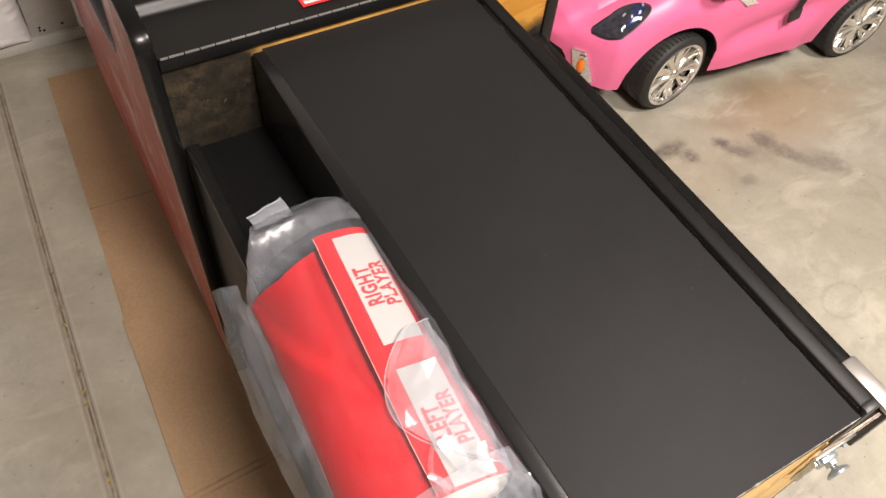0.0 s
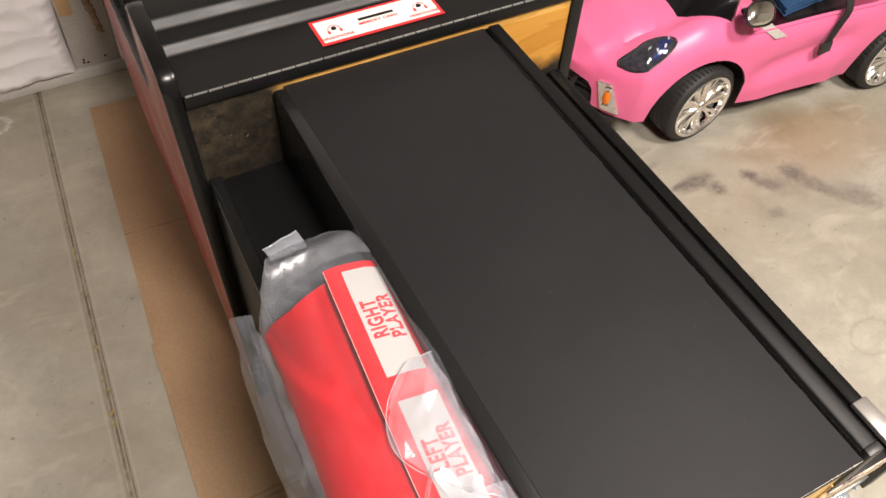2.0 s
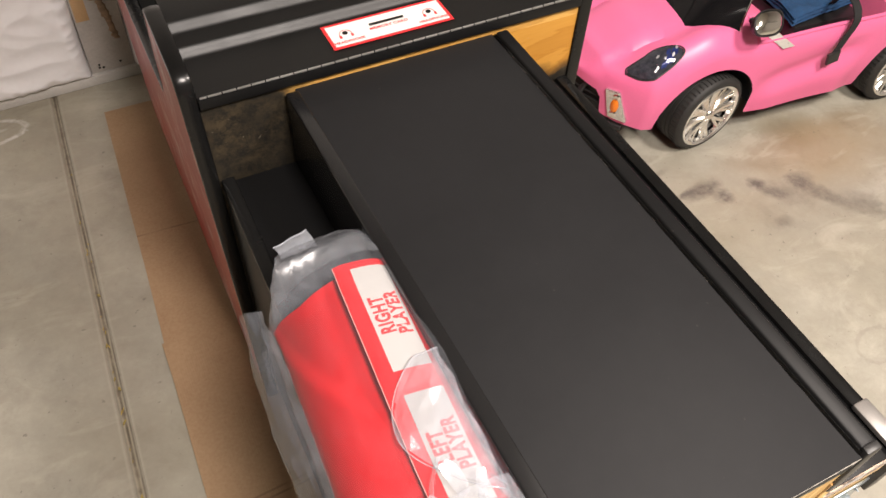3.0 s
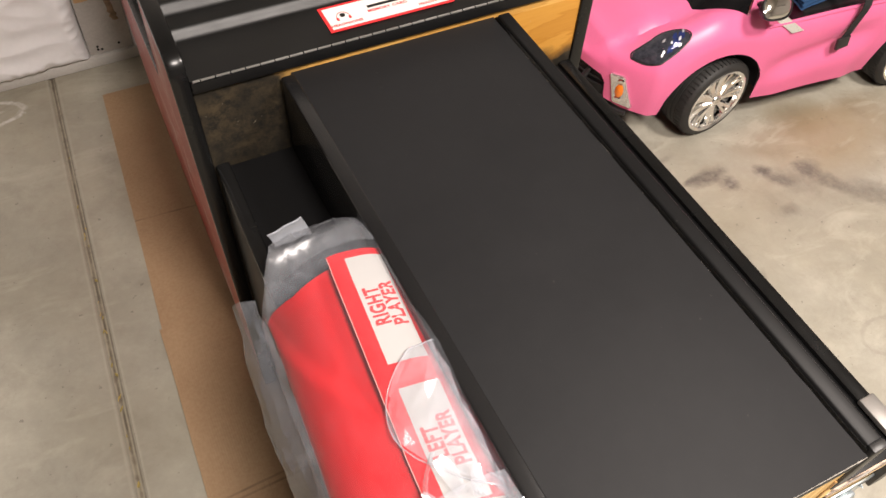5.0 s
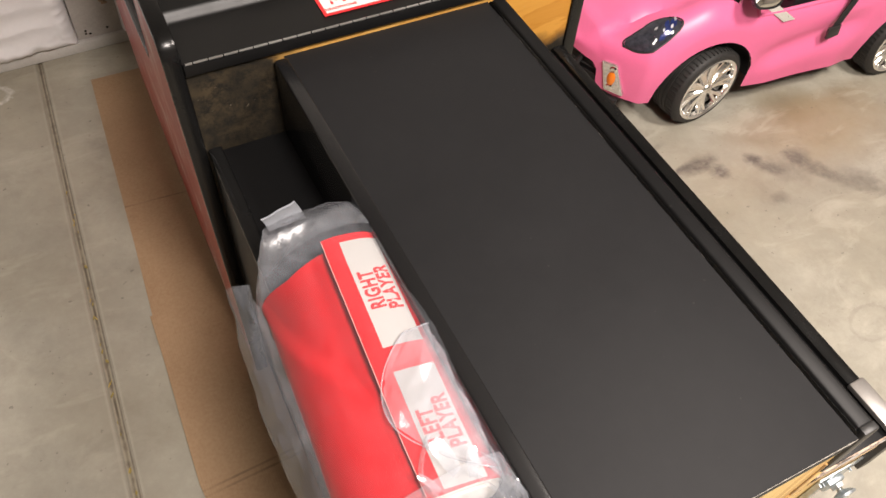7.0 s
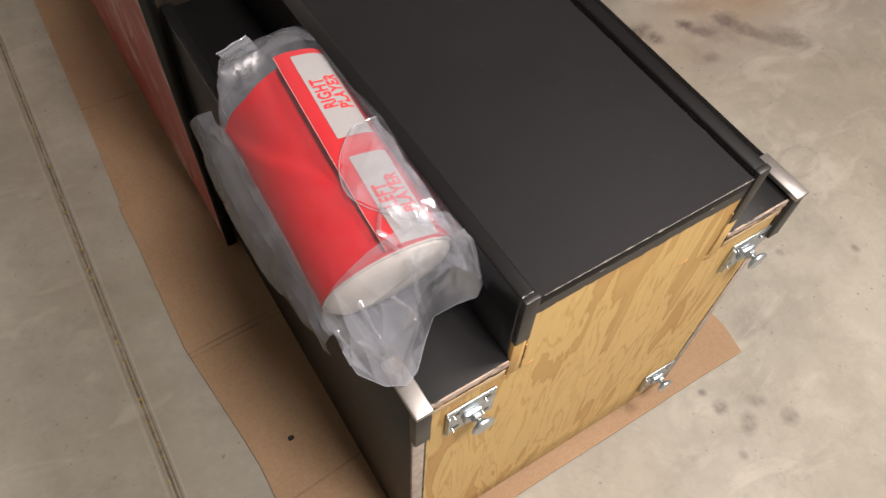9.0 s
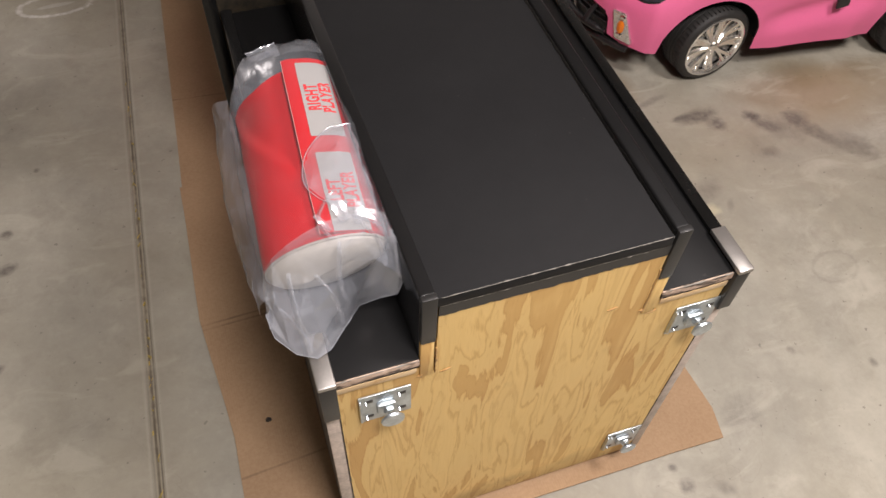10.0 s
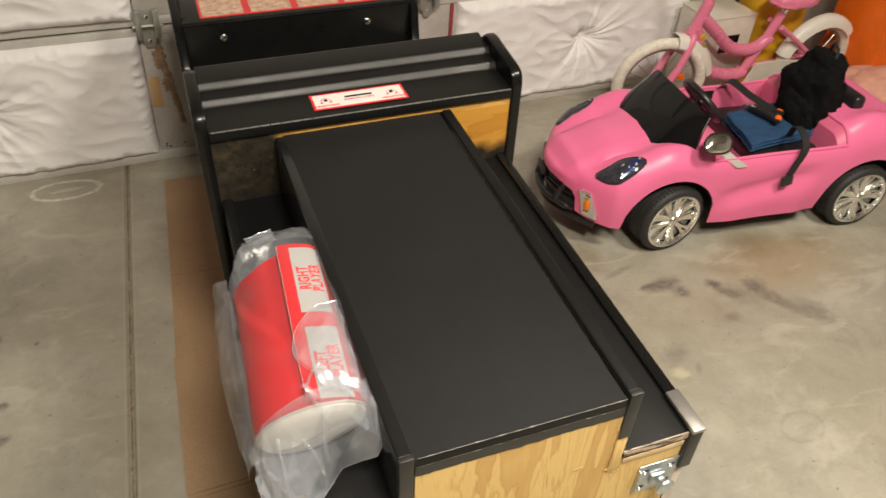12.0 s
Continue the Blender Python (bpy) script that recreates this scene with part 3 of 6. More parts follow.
# floor: one sheet with a tooled control joint
def floor_sheet():
    xs = [-3.2, -1.2, -0.6, -0.014, -0.008, -0.0035, 0.0, 0.0035, 0.008, 0.014, 0.6, 1.4, 2.4, 4.6]
    zs = [0, 0, 0, 0, -0.004, -0.0045, -0.0055, -0.0045, -0.004, 0, 0, 0, 0, 0]
    rows = []
    for i in range(61):
        y = -4.4 + i * 7.0 / 60
        jx = -0.343 + 0.0273 * y
        rows.append([(x + (jx + 0.0015 * noise.noise(Vector((k, y * 9, 0))) if 3 <= k <= 9 else (jx if k in (2, 10) else 0)), y, z) for k, (x, z) in enumerate(zip(xs, zs))])
    return grid(rows)


tagged(part("floor", floor_sheet(), M_FLOOR, smooth=False), "grey stained concrete garage floor with a control joint", "floor", kind="structure")

# straw-coloured bits caught in the joint
bits, rnd = bmesh.new(), random.Random(8)
for k in range(26):
    y = rnd.choice((0.05, 0.24, 0.31, 0.52, 0.66, 0.95, 1.2, 1.45)) + rnd.gauss(0, 0.03)
    along, half, turn = 0.003 + 0.006 * rnd.random(), 0.0009 + 0.0012 * rnd.random(), rnd.uniform(-0.5, 0.5)
    m = Matrix.Translation((-0.343 + 0.0273 * y + rnd.uniform(-0.005, 0.005), y, -0.0022)) @ Matrix.Rotation(turn, 4, "Z")
    rows = [[m @ Vector((half * side * (1 - v * v) + 0.3 * half * v, along * v, 0.0012 * (1 - abs(side)) + up)) for side in (-1, 0, 1)] for v, up in ((-1, 0), (-0.4, 0.0006), (0.4, 0.0010), (1, 0.0002))]
    grid(rows, bits)
tagged(part("debris", bits, M_STRAW), "dry straw-coloured leaf bits in the floor joint", "debris", kind="stuff")

tagged(part("wall_left", one_box(-3.3, -3.2, -4.5, 2.6, 0, 3.24), M_WALL), "painted drywall garage side wall", "wall", kind="structure")
tagged(part("wall_right", one_box(4.6, 4.7, -4.5, 2.6, 0, 3.24), M_WALL), "painted drywall garage side wall", "wall", kind="structure")
tagged(part("wall_back", one_box(-3.2, 4.6, -4.5, -4.4, 0, 3.24), M_WALL), "painted drywall garage back wall", "wall", kind="structure")
tagged(part("ceiling", one_box(-3.2, 4.6, -4.4, 2.6, 3.14, 3.24), M_CEIL), "white painted garage ceiling", "ceiling", kind="structure")
tagged(part("wall_front", one_box(2.36, 4.6, 0.0, 0.1, 0, 3.14, m=WALL), M_WALL), "painted drywall beside the garage door", "wall", kind="structure")
tagged(part("wall_header", one_box(-3.2, 2.36, 0.03, 0.12, 2.2, 3.14, m=WALL), M_WALL), "painted drywall above the garage door", "wall", kind="structure")

for x, y, z, sx, sy, watts, color in LAMPS:
    lamp = thing("ceiling_light", "white ceiling strip light fixture", "lamp", pose(x, y, z + 0.02), "ceiling lights")
    part("housing", one_box(-sx / 2, sx / 2, -sy / 2, sy / 2, 0.0, 0.06, 0.006), M_WHITE, lamp)

# garage door: steel frame, rails and quilted insulation pads
door = thing("garage_door", "closed sectional steel garage door with white quilted insulation", "garage door", WALL, kind="structure")
part("door_skin", one_box(-3.2, 2.36, 0.02, 0.05, 0, 2.2), M_RAIL, door)
for z0, z1 in ((0.0, 0.035), (0.50, 0.528), (0.536, 0.565), (1.03, 1.058), (1.066, 1.095), (1.56, 1.588), (1.596, 1.625)):
    part("rail", one_box(-3.2, 2.36, -0.022 if z0 else -0.03, 0.02, z0, z1, 0.004), M_RAIL, door)
STILES = [(-1.34, -1.24), (-0.155, -0.02), (0.80, 1.06), (2.26, 2.36)]
for u0, u1 in STILES:
    for z0, z1 in ((0.035, 0.50), (0.565, 1.03), (1.095, 1.56)):
        part("stile", one_box(u0, u1, -0.016, 0.02, z0, z1, 0.003), M_STILE, door)


def pad(u0, u1, z0, z1, tufts, seed):
    """A stuffed sheet with creases round its tufts."""
    nu, nz = max(int((u1 - u0) / 0.005), 20), 104
    rays = random.Random(int(seed * 7))
    spokes = [(2 * math.pi * (k + rays.uniform(-0.3, 0.3)) / 9, rays.uniform(0.4, 1.0), rays.uniform(0.10, 0.26)) for k in range(9)]
    rows = []
    for i in range(nz + 1):
        row = []
        for j in range(nu + 1):
            u, z = u0 + (u1 - u0) * j / nu, z0 + (z1 - z0) * i / nz
            e = min((u - u0) / 0.05, (u1 - u) / 0.05, (z - z0) / 0.04, (z1 - z) / 0.04, 1.0)
            h = 0.055 * math.sqrt(max(1 - (1 - e) ** 2, 0))
            for tu, tz in tufts:
                d = math.hypot(u - tu, z - tz)
                ang = math.atan2(z - tz, u - tu)
                fold = noise.noise(Vector((math.cos(ang) * 2.6, math.sin(ang) * 2.6, seed + tu)))
                crease = -abs(noise.noise(Vector((math.cos(ang) * 3.4, math.sin(ang) * 3.4, 7.0 + seed)))) * 2 + 0.5
                for a0, deep, reach in spokes:
                    off = abs((ang - a0 + math.pi) % (2 * math.pi) - math.pi) * d
                    h -= e * 0.008 * deep * math.exp(-(off / 0.018) ** 2) * math.exp(-(d / reach) ** 2) * min(d / 0.05, 1)
                h -= 0.048 * math.exp(-(d / 0.05) ** 2) + 0.012 * math.exp(-(d / 0.16) ** 2)
                h += (0.010 * fold + 0.010 * crease) * math.exp(-(d / 0.20) ** 2) * min(d / 0.04, 1) * e
            h += e * (0.007 * noise.noise(Vector((u * 5, z * 6, seed))) + 0.003 * noise.noise(Vector((u * 13, z * 9, seed + 3))))
            h += e * 0.0028 * (1 - abs(noise.noise(Vector((u * 9 + z * 4, z * 15, seed + 9)))) * 4)
            flat = min(z - z0, z1 - z) < min(u - u0, u1 - u)
            pucker = 1 - 3 * abs(noise.noise(Vector((u * 24, z * 5, seed)) if flat else Vector((u * 5, z * 24, seed))))
            h += 0.009 * e * (1 - e) * 4 * pucker * (0.4 + 0.8 * abs(noise.noise(Vector((u * 4, z * 4, seed + 2)))))
            wob = 0.006 * noise.noise(Vector((u * 9, z * 9, seed + 5)))
            row.append((u + wob, 0.0 - max(h, -0.004), z + wob))
        rows.append(row)
    return grid(rows)


PADS = [(-1.24, -0.155, 0.03, 0.505, [(-0.70, 0.28)], 1.0), (1.06, 2.26, 0.03, 0.505, [(1.70, 0.27)], 2.0), (-0.02, 0.80, 0.03, 0.505, [(0.4, 0.28)], 3.0),
        (-1.24, -0.155, 0.56, 1.03, [(-0.70, 0.80)], 4.0), (1.06, 2.26, 0.56, 1.03, [(1.70, 0.80)], 5.0), (-0.02, 0.80, 0.56, 1.03, [(0.4, 0.80)], 6.0), (-2.4, -1.34, 0.03, 0.505, [(-1.87, 0.28)], 8.0)]
for p in PADS:
    part("insulation_pad", pad(*p), M_QUILT, door, "white quilted insulation pad with a tuft")

# glue residue, tape and hinges on the stiles
def residue(pts, w, seed):
    rows = []
    for i, (u, z) in enumerate(pts):
        a, b = w * (0.6 + 0.8 * abs(noise.noise(Vector((i * 0.7, seed, 0))))), w * (0.6 + 0.8 * abs(noise.noise(Vector((i * 0.7, seed, 5)))))
        rows.append([(u - a, -0.0165, z), (u - a * 0.5, -0.0195, z), (u + b * 0.4, -0.020, z), (u + b, -0.0165, z)])
    return grid(rows)


gl = random.Random(3)
for u0, z0, dz, w in ((-0.098, 0.47, 0.17, 0.017), (-0.080, 0.36, 0.14, 0.015), (-0.066, 0.26, 0.12, 0.012), (-0.108, 0.44, 0.07, 0.018), (-0.086, 0.33, 0.05, 0.02)):
    pts = [(u0 + 0.12 * (z0 - z0 + dz * k / 22) + gl.uniform(-0.0015, 0.0015), z0 - dz * k / 22) for k in range(23)]
    part("glue_streak", residue(pts, w, gl.random() * 9), M_RUST, door, "dark brown glue residue streak")
for u, z in ((-0.128, 0.052), (-0.116, 0.050), (-0.127, 0.062), (-0.062, 0.058)):
    part("rail_hole", lathe([(0.0, 0.0), (0.0035, 0.0), (0.0035, 0.0012), (0.0, 0.0014)], 10, m=pose(u, -0.016, z, 90, 0, 0)), M_INK, door, "small dark hole")
part("tape_patch", one_box(-0.150, -0.112, -0.0185, -0.015, 0.22, 0.34, 0.001), M_MASK, door, "tan tape patch")
part("red_strip", one_box(1.035, 1.05, -0.024, -0.016, 0.36, 0.50, 0.002), M_REDPAINT, door, "dark red paint strip")
for u in (-0.12, 0.93):
    hinge = bmesh.new()
    plateh = [(-0.035, 0.055), (0.035, 0.055), (0.035, -0.02), (0.012, -0.075), (-0.012, -0.075), (-0.035, -0.02)]
    lo = [hinge.verts.new((u + a, -0.024, 0.535 + b)) for a, b in plateh]
    hi = [hinge.verts.new((u + a, -0.030, 0.535 + b)) for a, b in plateh]
    hinge.faces.new(lo), hinge.faces.new(hi)
    for i in range(6):
        hinge.faces.new((lo[i], lo[(i + 1) % 6], hi[(i + 1) % 6], hi[i]))
    box(hinge, u - 0.04, u - 0.02, -0.058, -0.03, 0.50, 0.60, 0.003)
    box(hinge, u + 0.02, u + 0.04, -0.058, -0.03, 0.50, 0.60, 0.003)
    hg = part("door_hinge", hinge, M_GALV, door, "galvanised steel door hinge")
    part("hinge_pin", tube([(u - 0.05, -0.047, 0.545), (u + 0.05, -0.047, 0.545)], 0.006, 8), M_GALV, hg)
    for a, b in ((-0.0, 0.035), (0.0, -0.05)):
        part("bolt", lathe([(0.0, 0.0), (0.007, 0.0), (0.007, 0.004), (0.0, 0.006)], 6, m=pose(u + a, -0.030, 0.535 + b, 90, 0, 0)), M_CHROME, hg)

# cardboard sheets under the cabinet
def sheet(poly, z0, seed, bend=0.004):
    bm = plate(poly, z0, z0 + 0.004)
    bmesh.ops.triangulate(bm, faces=[f for f in bm.faces if len(f.verts) > 4])
    bmesh.ops.subdivide_edges(bm, edges=bm.edges[:], cuts=3, use_grid_fill=True)
    for v in bm.verts:
        v.co.x += 0.003 * noise.noise(v.co * 6 + Vector((seed, 0, 0)))
        v.co.y += 0.003 * noise.noise(v.co * 6 + Vector((0, seed, 0)))
    return bm


tagged(part("cardboard_sheet", sheet([(-0.157, 1.99), (0.76, 2.02), (0.80, 1.0), (-0.165, 0.94), (-0.192, 1.06)], 0.0005, 1), M_CARD, smooth=False), "flattened brown corrugated cardboard on the concrete", "cardboard", "cardboard sheets")
tagged(part("cardboard_sheet", sheet([(-0.196, 1.065), (0.80, 1.10), (0.868, 0.06), (0.855, -0.012), (0.34, -0.012), (-0.178, -0.02), (-0.172, 0.30), (-0.205, 0.62)], 0.005, 2), M_CARD, smooth=False), "flattened brown cardboard sheet with a crease, under the cabinet", "cardboard", "cardboard sheets")

# ---- the arcade cabinet, lying on its back ----
PIVOT = Vector((0.14, 0.0, 0.822))
LEANING = Matrix.Translation(PIVOT) @ pose(0, 0, 0, 1.6, -2.0, 0) @ Matrix.Translation(-PIVOT)
cab = thing("arcade_cabinet", "black arcade cabinet with red sides lying on its back", "arcade cabinet", LEANING)

X0, X1, LEN = -0.018, 0.621, 0.80
BX0, BX1 = 0.118, 0.483          # raised block
DECK, BLOCK = 0.681, 0.822


def trim(path, x0, x1, out, bulge=0.004, wrap=0.004):
    """Rounded edging of a panel from x0 to x1 along a (y, z) path; out is the side it bulges to."""
    rows = []
    pts = [Vector((0, y, z)) for y, z in path]
    for i, p in enumerate(pts):
        d = (pts[min(i + 1, len(pts) - 1)] - pts[max(i - 1, 0)]).normalized()
        nrm = Vector((0, -d.z, d.y)) * out
        row = []
        for k in range(9):
            t = math.pi * k / 8
            xc = (x0 + x1) / 2 - math.cos(t) * ((x1 - x0) / 2 + 0.0012)
            row.append(Vector((xc, p.y, p.z)) + nrm * (bulge * math.sin(t) ** 0.6))
        row = [row[0] - nrm * wrap] + row + [row[-1] - nrm * wrap]
        rows.append(row)
    return grid(rows)


# pedestal: side walls, decks, raised block
for u0, u1, out_label in ((X0, X0 + 0.019, ""), (X1 - 0.019, X1, "")):
    w = part("side_wall", one_box(u0, u1, 0.004, LEN, 0.0135, 0.686, 0.001), M_BLACK, cab)
    part("edge_trim", trim([(0.07, 0.686), (0.3, 0.686), (0.55, 0.686), (LEN, 0.686)], u0, u1, 1), M_TRIM, w)
    cap = bmesh.new()
    box(cap, u0 - 0.003, u1 + 0.003, -0.012, 0.072, 0.684, 0.6935, 0.0025)
    part("steel_cap", cap, M_STEEL, w, "brushed steel corner cap")
    part("rubber_guard", one_box(u0 - 0.002, u1 + 0.002, -0.010, 0.006, 0.588, 0.684, 0.002), M_TAPE, w, "dark rubber corner guard")
    part("raw_edge", one_box(u0, u1, 0.0, 0.005, 0.0135, 0.588, 0.001), M_PALEEDGE, w, "pale chipped raw board edge")

for u0, u1 in ((X0 + 0.019, BX0), (BX1, X1 - 0.019)):
    d = part("deck", one_box(u0, u1, 0.0, LEN, 0.663, DECK, 0.001), M_BLACK, cab)
    part("deck_edge", one_box(u0, u1, -0.003, 0.001, 0.664, 0.679, 0.001), M_RAWEDGE, d, "chipped pale laminate edge")
    line = [u0 + (u1 - u0) * k / 40 for k in range(41)]
    part("worn_glint_edge", tube([(x, -0.003, 0.6805 + 0.0006 * noise.noise(Vector((x * 70, 1, u0)))) for x in line], [0.0003 + 0.0013 * max(0.0, noise.noise(Vector((x * 60, 4, u0))) + 0.15) for x in line], 6), M_SCRATCH_GLINT, d, "chipped white paint along the edge")
    part("dark_gap", tube([(x, -0.002, 0.6625 + 0.0008 * noise.noise(Vector((x * 50, 2, u0)))) for x in line], [0.0006 + 0.0013 * abs(noise.noise(Vector((x * 45, 7, u0)))) for x in line], 6), M_INK, d, "dark gap under the laminate")
    strip = bmesh.new()
    box(strip, u0 + 0.002, u1 - 0.004, -0.0028, 0.001, 0.647, 0.6608, 0.0012)
    part("ply_strip", strip, M_SAWN, d, "pale sawn plywood strip")

ply = bmesh.new()
face = [(X0 + 0.02, 0.0135), (X1 - 0.02, 0.0135), (X1 - 0.02, 0.661), (BX1, 0.661), (BX1, 0.63), (BX1 - 0.022, 0.63), (BX1 - 0.022, 0.776), (BX0 + 0.024, 0.776), (BX0 + 0.024, 0.63), (BX0, 0.63), (BX0, 0.661), (X0 + 0.02, 0.661)]
lo = [ply.verts.new((x, 0.0, z)) for x, z in face]
hi = [ply.verts.new((x, 0.018, z)) for x, z in face]
ply.faces.new(lo), ply.faces.new(hi)
for i in range(len(face)):
    j = (i + 1) % len(face)
    ply.faces.new((lo[i], lo[j], hi[j], hi[i]))
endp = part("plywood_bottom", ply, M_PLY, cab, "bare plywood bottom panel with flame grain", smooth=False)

gb = random.Random(8)
for x, z0, z1 in ((BX0 + 0.0235, 0.632, 0.70), (BX1 - 0.0225, 0.634, 0.745), (BX0 + 0.003, 0.627, 0.640), (BX1 - 0.004, 0.625, 0.650)):
    zs = [z0 + (z1 - z0) * k / 12 for k in range(13)]
    part("glue_bead", tube([(x + gb.uniform(-0.0012, 0.0012), -0.001, z) for z in zs], [gb.uniform(0.0004, 0.0017) for z in zs], 6), M_GLUE, endp, "amber glue bead in the joint")
for x, z in ((BX0 - 0.004, 0.632), (BX0 + 0.030, 0.628), (BX1 - 0.030, 0.640), (BX1 - 0.012, 0.627), (BX1 - 0.085, 0.668)):
    part("glue_bead", tube([(x + 0.004 * k + gb.uniform(-0.001, 0.001), -0.0008, z + 0.001 * k) for k in range(5)], [0.0006, 0.0014, 0.0018, 0.0013, 0.0005], 7), M_GLUE, endp, "amber glue bead in the joint")
for x in (X0 + 0.0205, X1 - 0.0215):
    part("glue_gap", tube([(x + 0.0008 * noise.noise(Vector((k, x * 30, 0))), 0.0, 0.02 + k * 0.016) for k in range(40)], [0.0008 + 0.0012 * abs(noise.noise(Vector((k * 0.6, x * 50, 2)))) for k in range(40)], 6), M_INK, endp, "dark gap along the panel's edge")

# board under the block's top edge, brushed over with black, with a ragged lower edge
def ragged(x0, x1, y, ztop, zlow, seed, thick=0.003, amp=0.0026):
    rows = []
    for k in range(160):
        x = x0 + (x1 - x0) * k / 159
        z = zlow + amp * noise.noise(Vector((x * 60, seed, 0))) + amp * 0.6 * noise.noise(Vector((x * 150, seed, 7))) + amp * 1.3 * noise.noise(Vector((x * 12, seed, 4)))
        rows.append([(x, y, ztop), (x, y - thick, ztop), (x, y - thick, z), (x, y, z)])
    return grid(rows)


part("paint_band", ragged(BX0 + 0.024, BX1 - 0.022, 0.002, 0.7995, 0.778, 1), M_TAPE, endp, "ragged black painted band", smooth=False)
for z, y in ((0.8216, -0.0028), (0.8008, -0.0016)):
    pts = [(BX0 + 0.026 + (BX1 - BX0 - 0.053) * k / 120, y, z + 0.0005 * noise.noise(Vector((k * 0.4, z * 50, 0)))) for k in range(121)]
    radii = [0.00025 + 0.0016 * max(0.0, noise.noise(Vector((k * 0.23, z * 90, 3)))) + 0.0008 * max(0.0, noise.noise(Vector((k * 0.9, z * 90, 6)))) for k in range(121)]
    part("worn_glint_edge", tube(pts, radii, 6), M_SCRATCH_GLINT, endp, "chipped pale paint and painted glints along the edge")

# right edge: pale specks for chips and for the glossy seam's glints, coloured in
pts = [(BX1 - 0.0004, 0.004 + 0.79 * k / 200, 0.8214) for k in range(201)]
radii = [0.0003 + 0.0017 * max(0.0, noise.noise(Vector((k * 0.31, 2.0, 5))) - 0.12) for k in range(201)]
part("worn_glint_edge", tube(pts, radii, 6), M_SCRATCH_GLINT, endp, "chipped pale paint and painted glints along the edge")

def askew(bm):
    """The block's one long side is not quite square to its end."""
    for v in bm.verts:
        if v.co.x < 0.2:
            v.co.x -= 0.015 * v.co.y / LEN
    return bm


top = part("top_board", askew(one_box(BX0 + 0.017, BX1 - 0.0255, -0.003, LEN + 0.004, 0.802, BLOCK, 0.0018)), M_TOP, cab, "satin black painted top board")
for u0, u1 in ((BX0, BX0 + 0.022), (BX1 - 0.022, BX1)):
    w = part("block_wall", askew(one_box(u0, u1, 0.004, LEN, 0.664, 0.8226 if u0 < 0.3 else 0.8275, 0.004, 3)), M_GLOSSBLACK if u0 < 0.3 else M_BLACK, cab)
    part("block_edge", one_box(u0 + 0.0005, u1 - 0.0005, -0.004, 0.006, 0.722, 0.8246 if u0 < 0.3 else 0.8282, 0.002), M_TAPE, w)
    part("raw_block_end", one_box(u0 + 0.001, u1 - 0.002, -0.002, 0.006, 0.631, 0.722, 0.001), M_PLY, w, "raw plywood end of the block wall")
part("caulk_line", tube([(BX1 - 0.0238 + 0.0008 * noise.noise(Vector((k * 0.9, 0, 0))), 0.002 + k * 0.0199, 0.8217 + 0.0008 * noise.noise(Vector((k * 0.7, 3, 0)))) for k in range(41)], 0.0034, 6), M_INK, cab, "glossy black caulk line")

# white glints of the glossy caulk, coloured in as pale specks
glint_pts = [(BX1 - 0.0268 + 0.0006 * noise.noise(Vector((k * 0.7, 9, 0))), 0.002 + k * 0.00664, 0.8222) for k in range(120)]
part("caulk_glints", tube(glint_pts, [0.0001 + 0.0006 * max(0.0, noise.noise(Vector((k * 0.31, 5, 3))) - 0.42) for k in range(120)], 5), M_SCRATCH_GLINT, cab, "pale painted glints beside the caulk line")

# levelling feet
def leveller(x, z):
    pl = bmesh.new()
    box(pl, x - 0.038, x + 0.038, -0.004, -0.001, z - 0.038, z + 0.038, 0.001)
    box(pl, x - 0.038, x - 0.035, -0.009, -0.003, z - 0.03, z + 0.03, 0.001)
    box(pl, x - 0.014, x + 0.014, -0.012, -0.003, z - 0.014, z + 0.014, 0.004)
    p = part("leveller_plate", pl, M_ZINC, cab, "zinc-plated steel leveller plate")
    for sx, sz in ((-1, -1), (-1, 1), (1, -1), (1, 1)):
        part("slot", one_box(x + sx * 0.024 - 0.006, x + sx * 0.024 + 0.006, -0.0045, -0.0038, z + sz * 0.023 - 0.004, z + sz * 0.023 + 0.004, 0.0003), M_TAPE, p, "dark punched slot")
        part("prong", prism([(-0.0045, z + sz * 0.023 - 0.003), (-0.0095, z + sz * 0.023 + 0.001), (-0.0045, z + sz * 0.023 + 0.003)], x + sx * 0.024 - 0.005, x + sx * 0.024 - 0.0035), M_ZINC, p)
    part("threaded_rod", tube([(x + 0.004, -0.008 - k * 0.0009, z - 0.002) for k in range(20)], [0.0042 + 0.0007 * (k % 2) for k in range(20)], 10), M_CHROME, p)
    part("foot", lathe([(0.0, 0.0), (0.0165, 0.0), (0.0175, 0.003), (0.012, 0.007), (0.006, 0.009), (0.0, 0.010)], 24, m=pose(x + 0.004, -0.030, z - 0.002, -90, 0, 0)), M_ZINC, p)
    part("nut", lathe([(0.0, 0.0), (0.009, 0.0), (0.009, 0.006), (0.0, 0.006)], 6, m=pose(x + 0.004, -0.017, z - 0.002, -90, 0, 0)), M_ZINC, p)


leveller(0.068, 0.581)
leveller(0.563, 0.579)
leveller(0.558, 0.103)

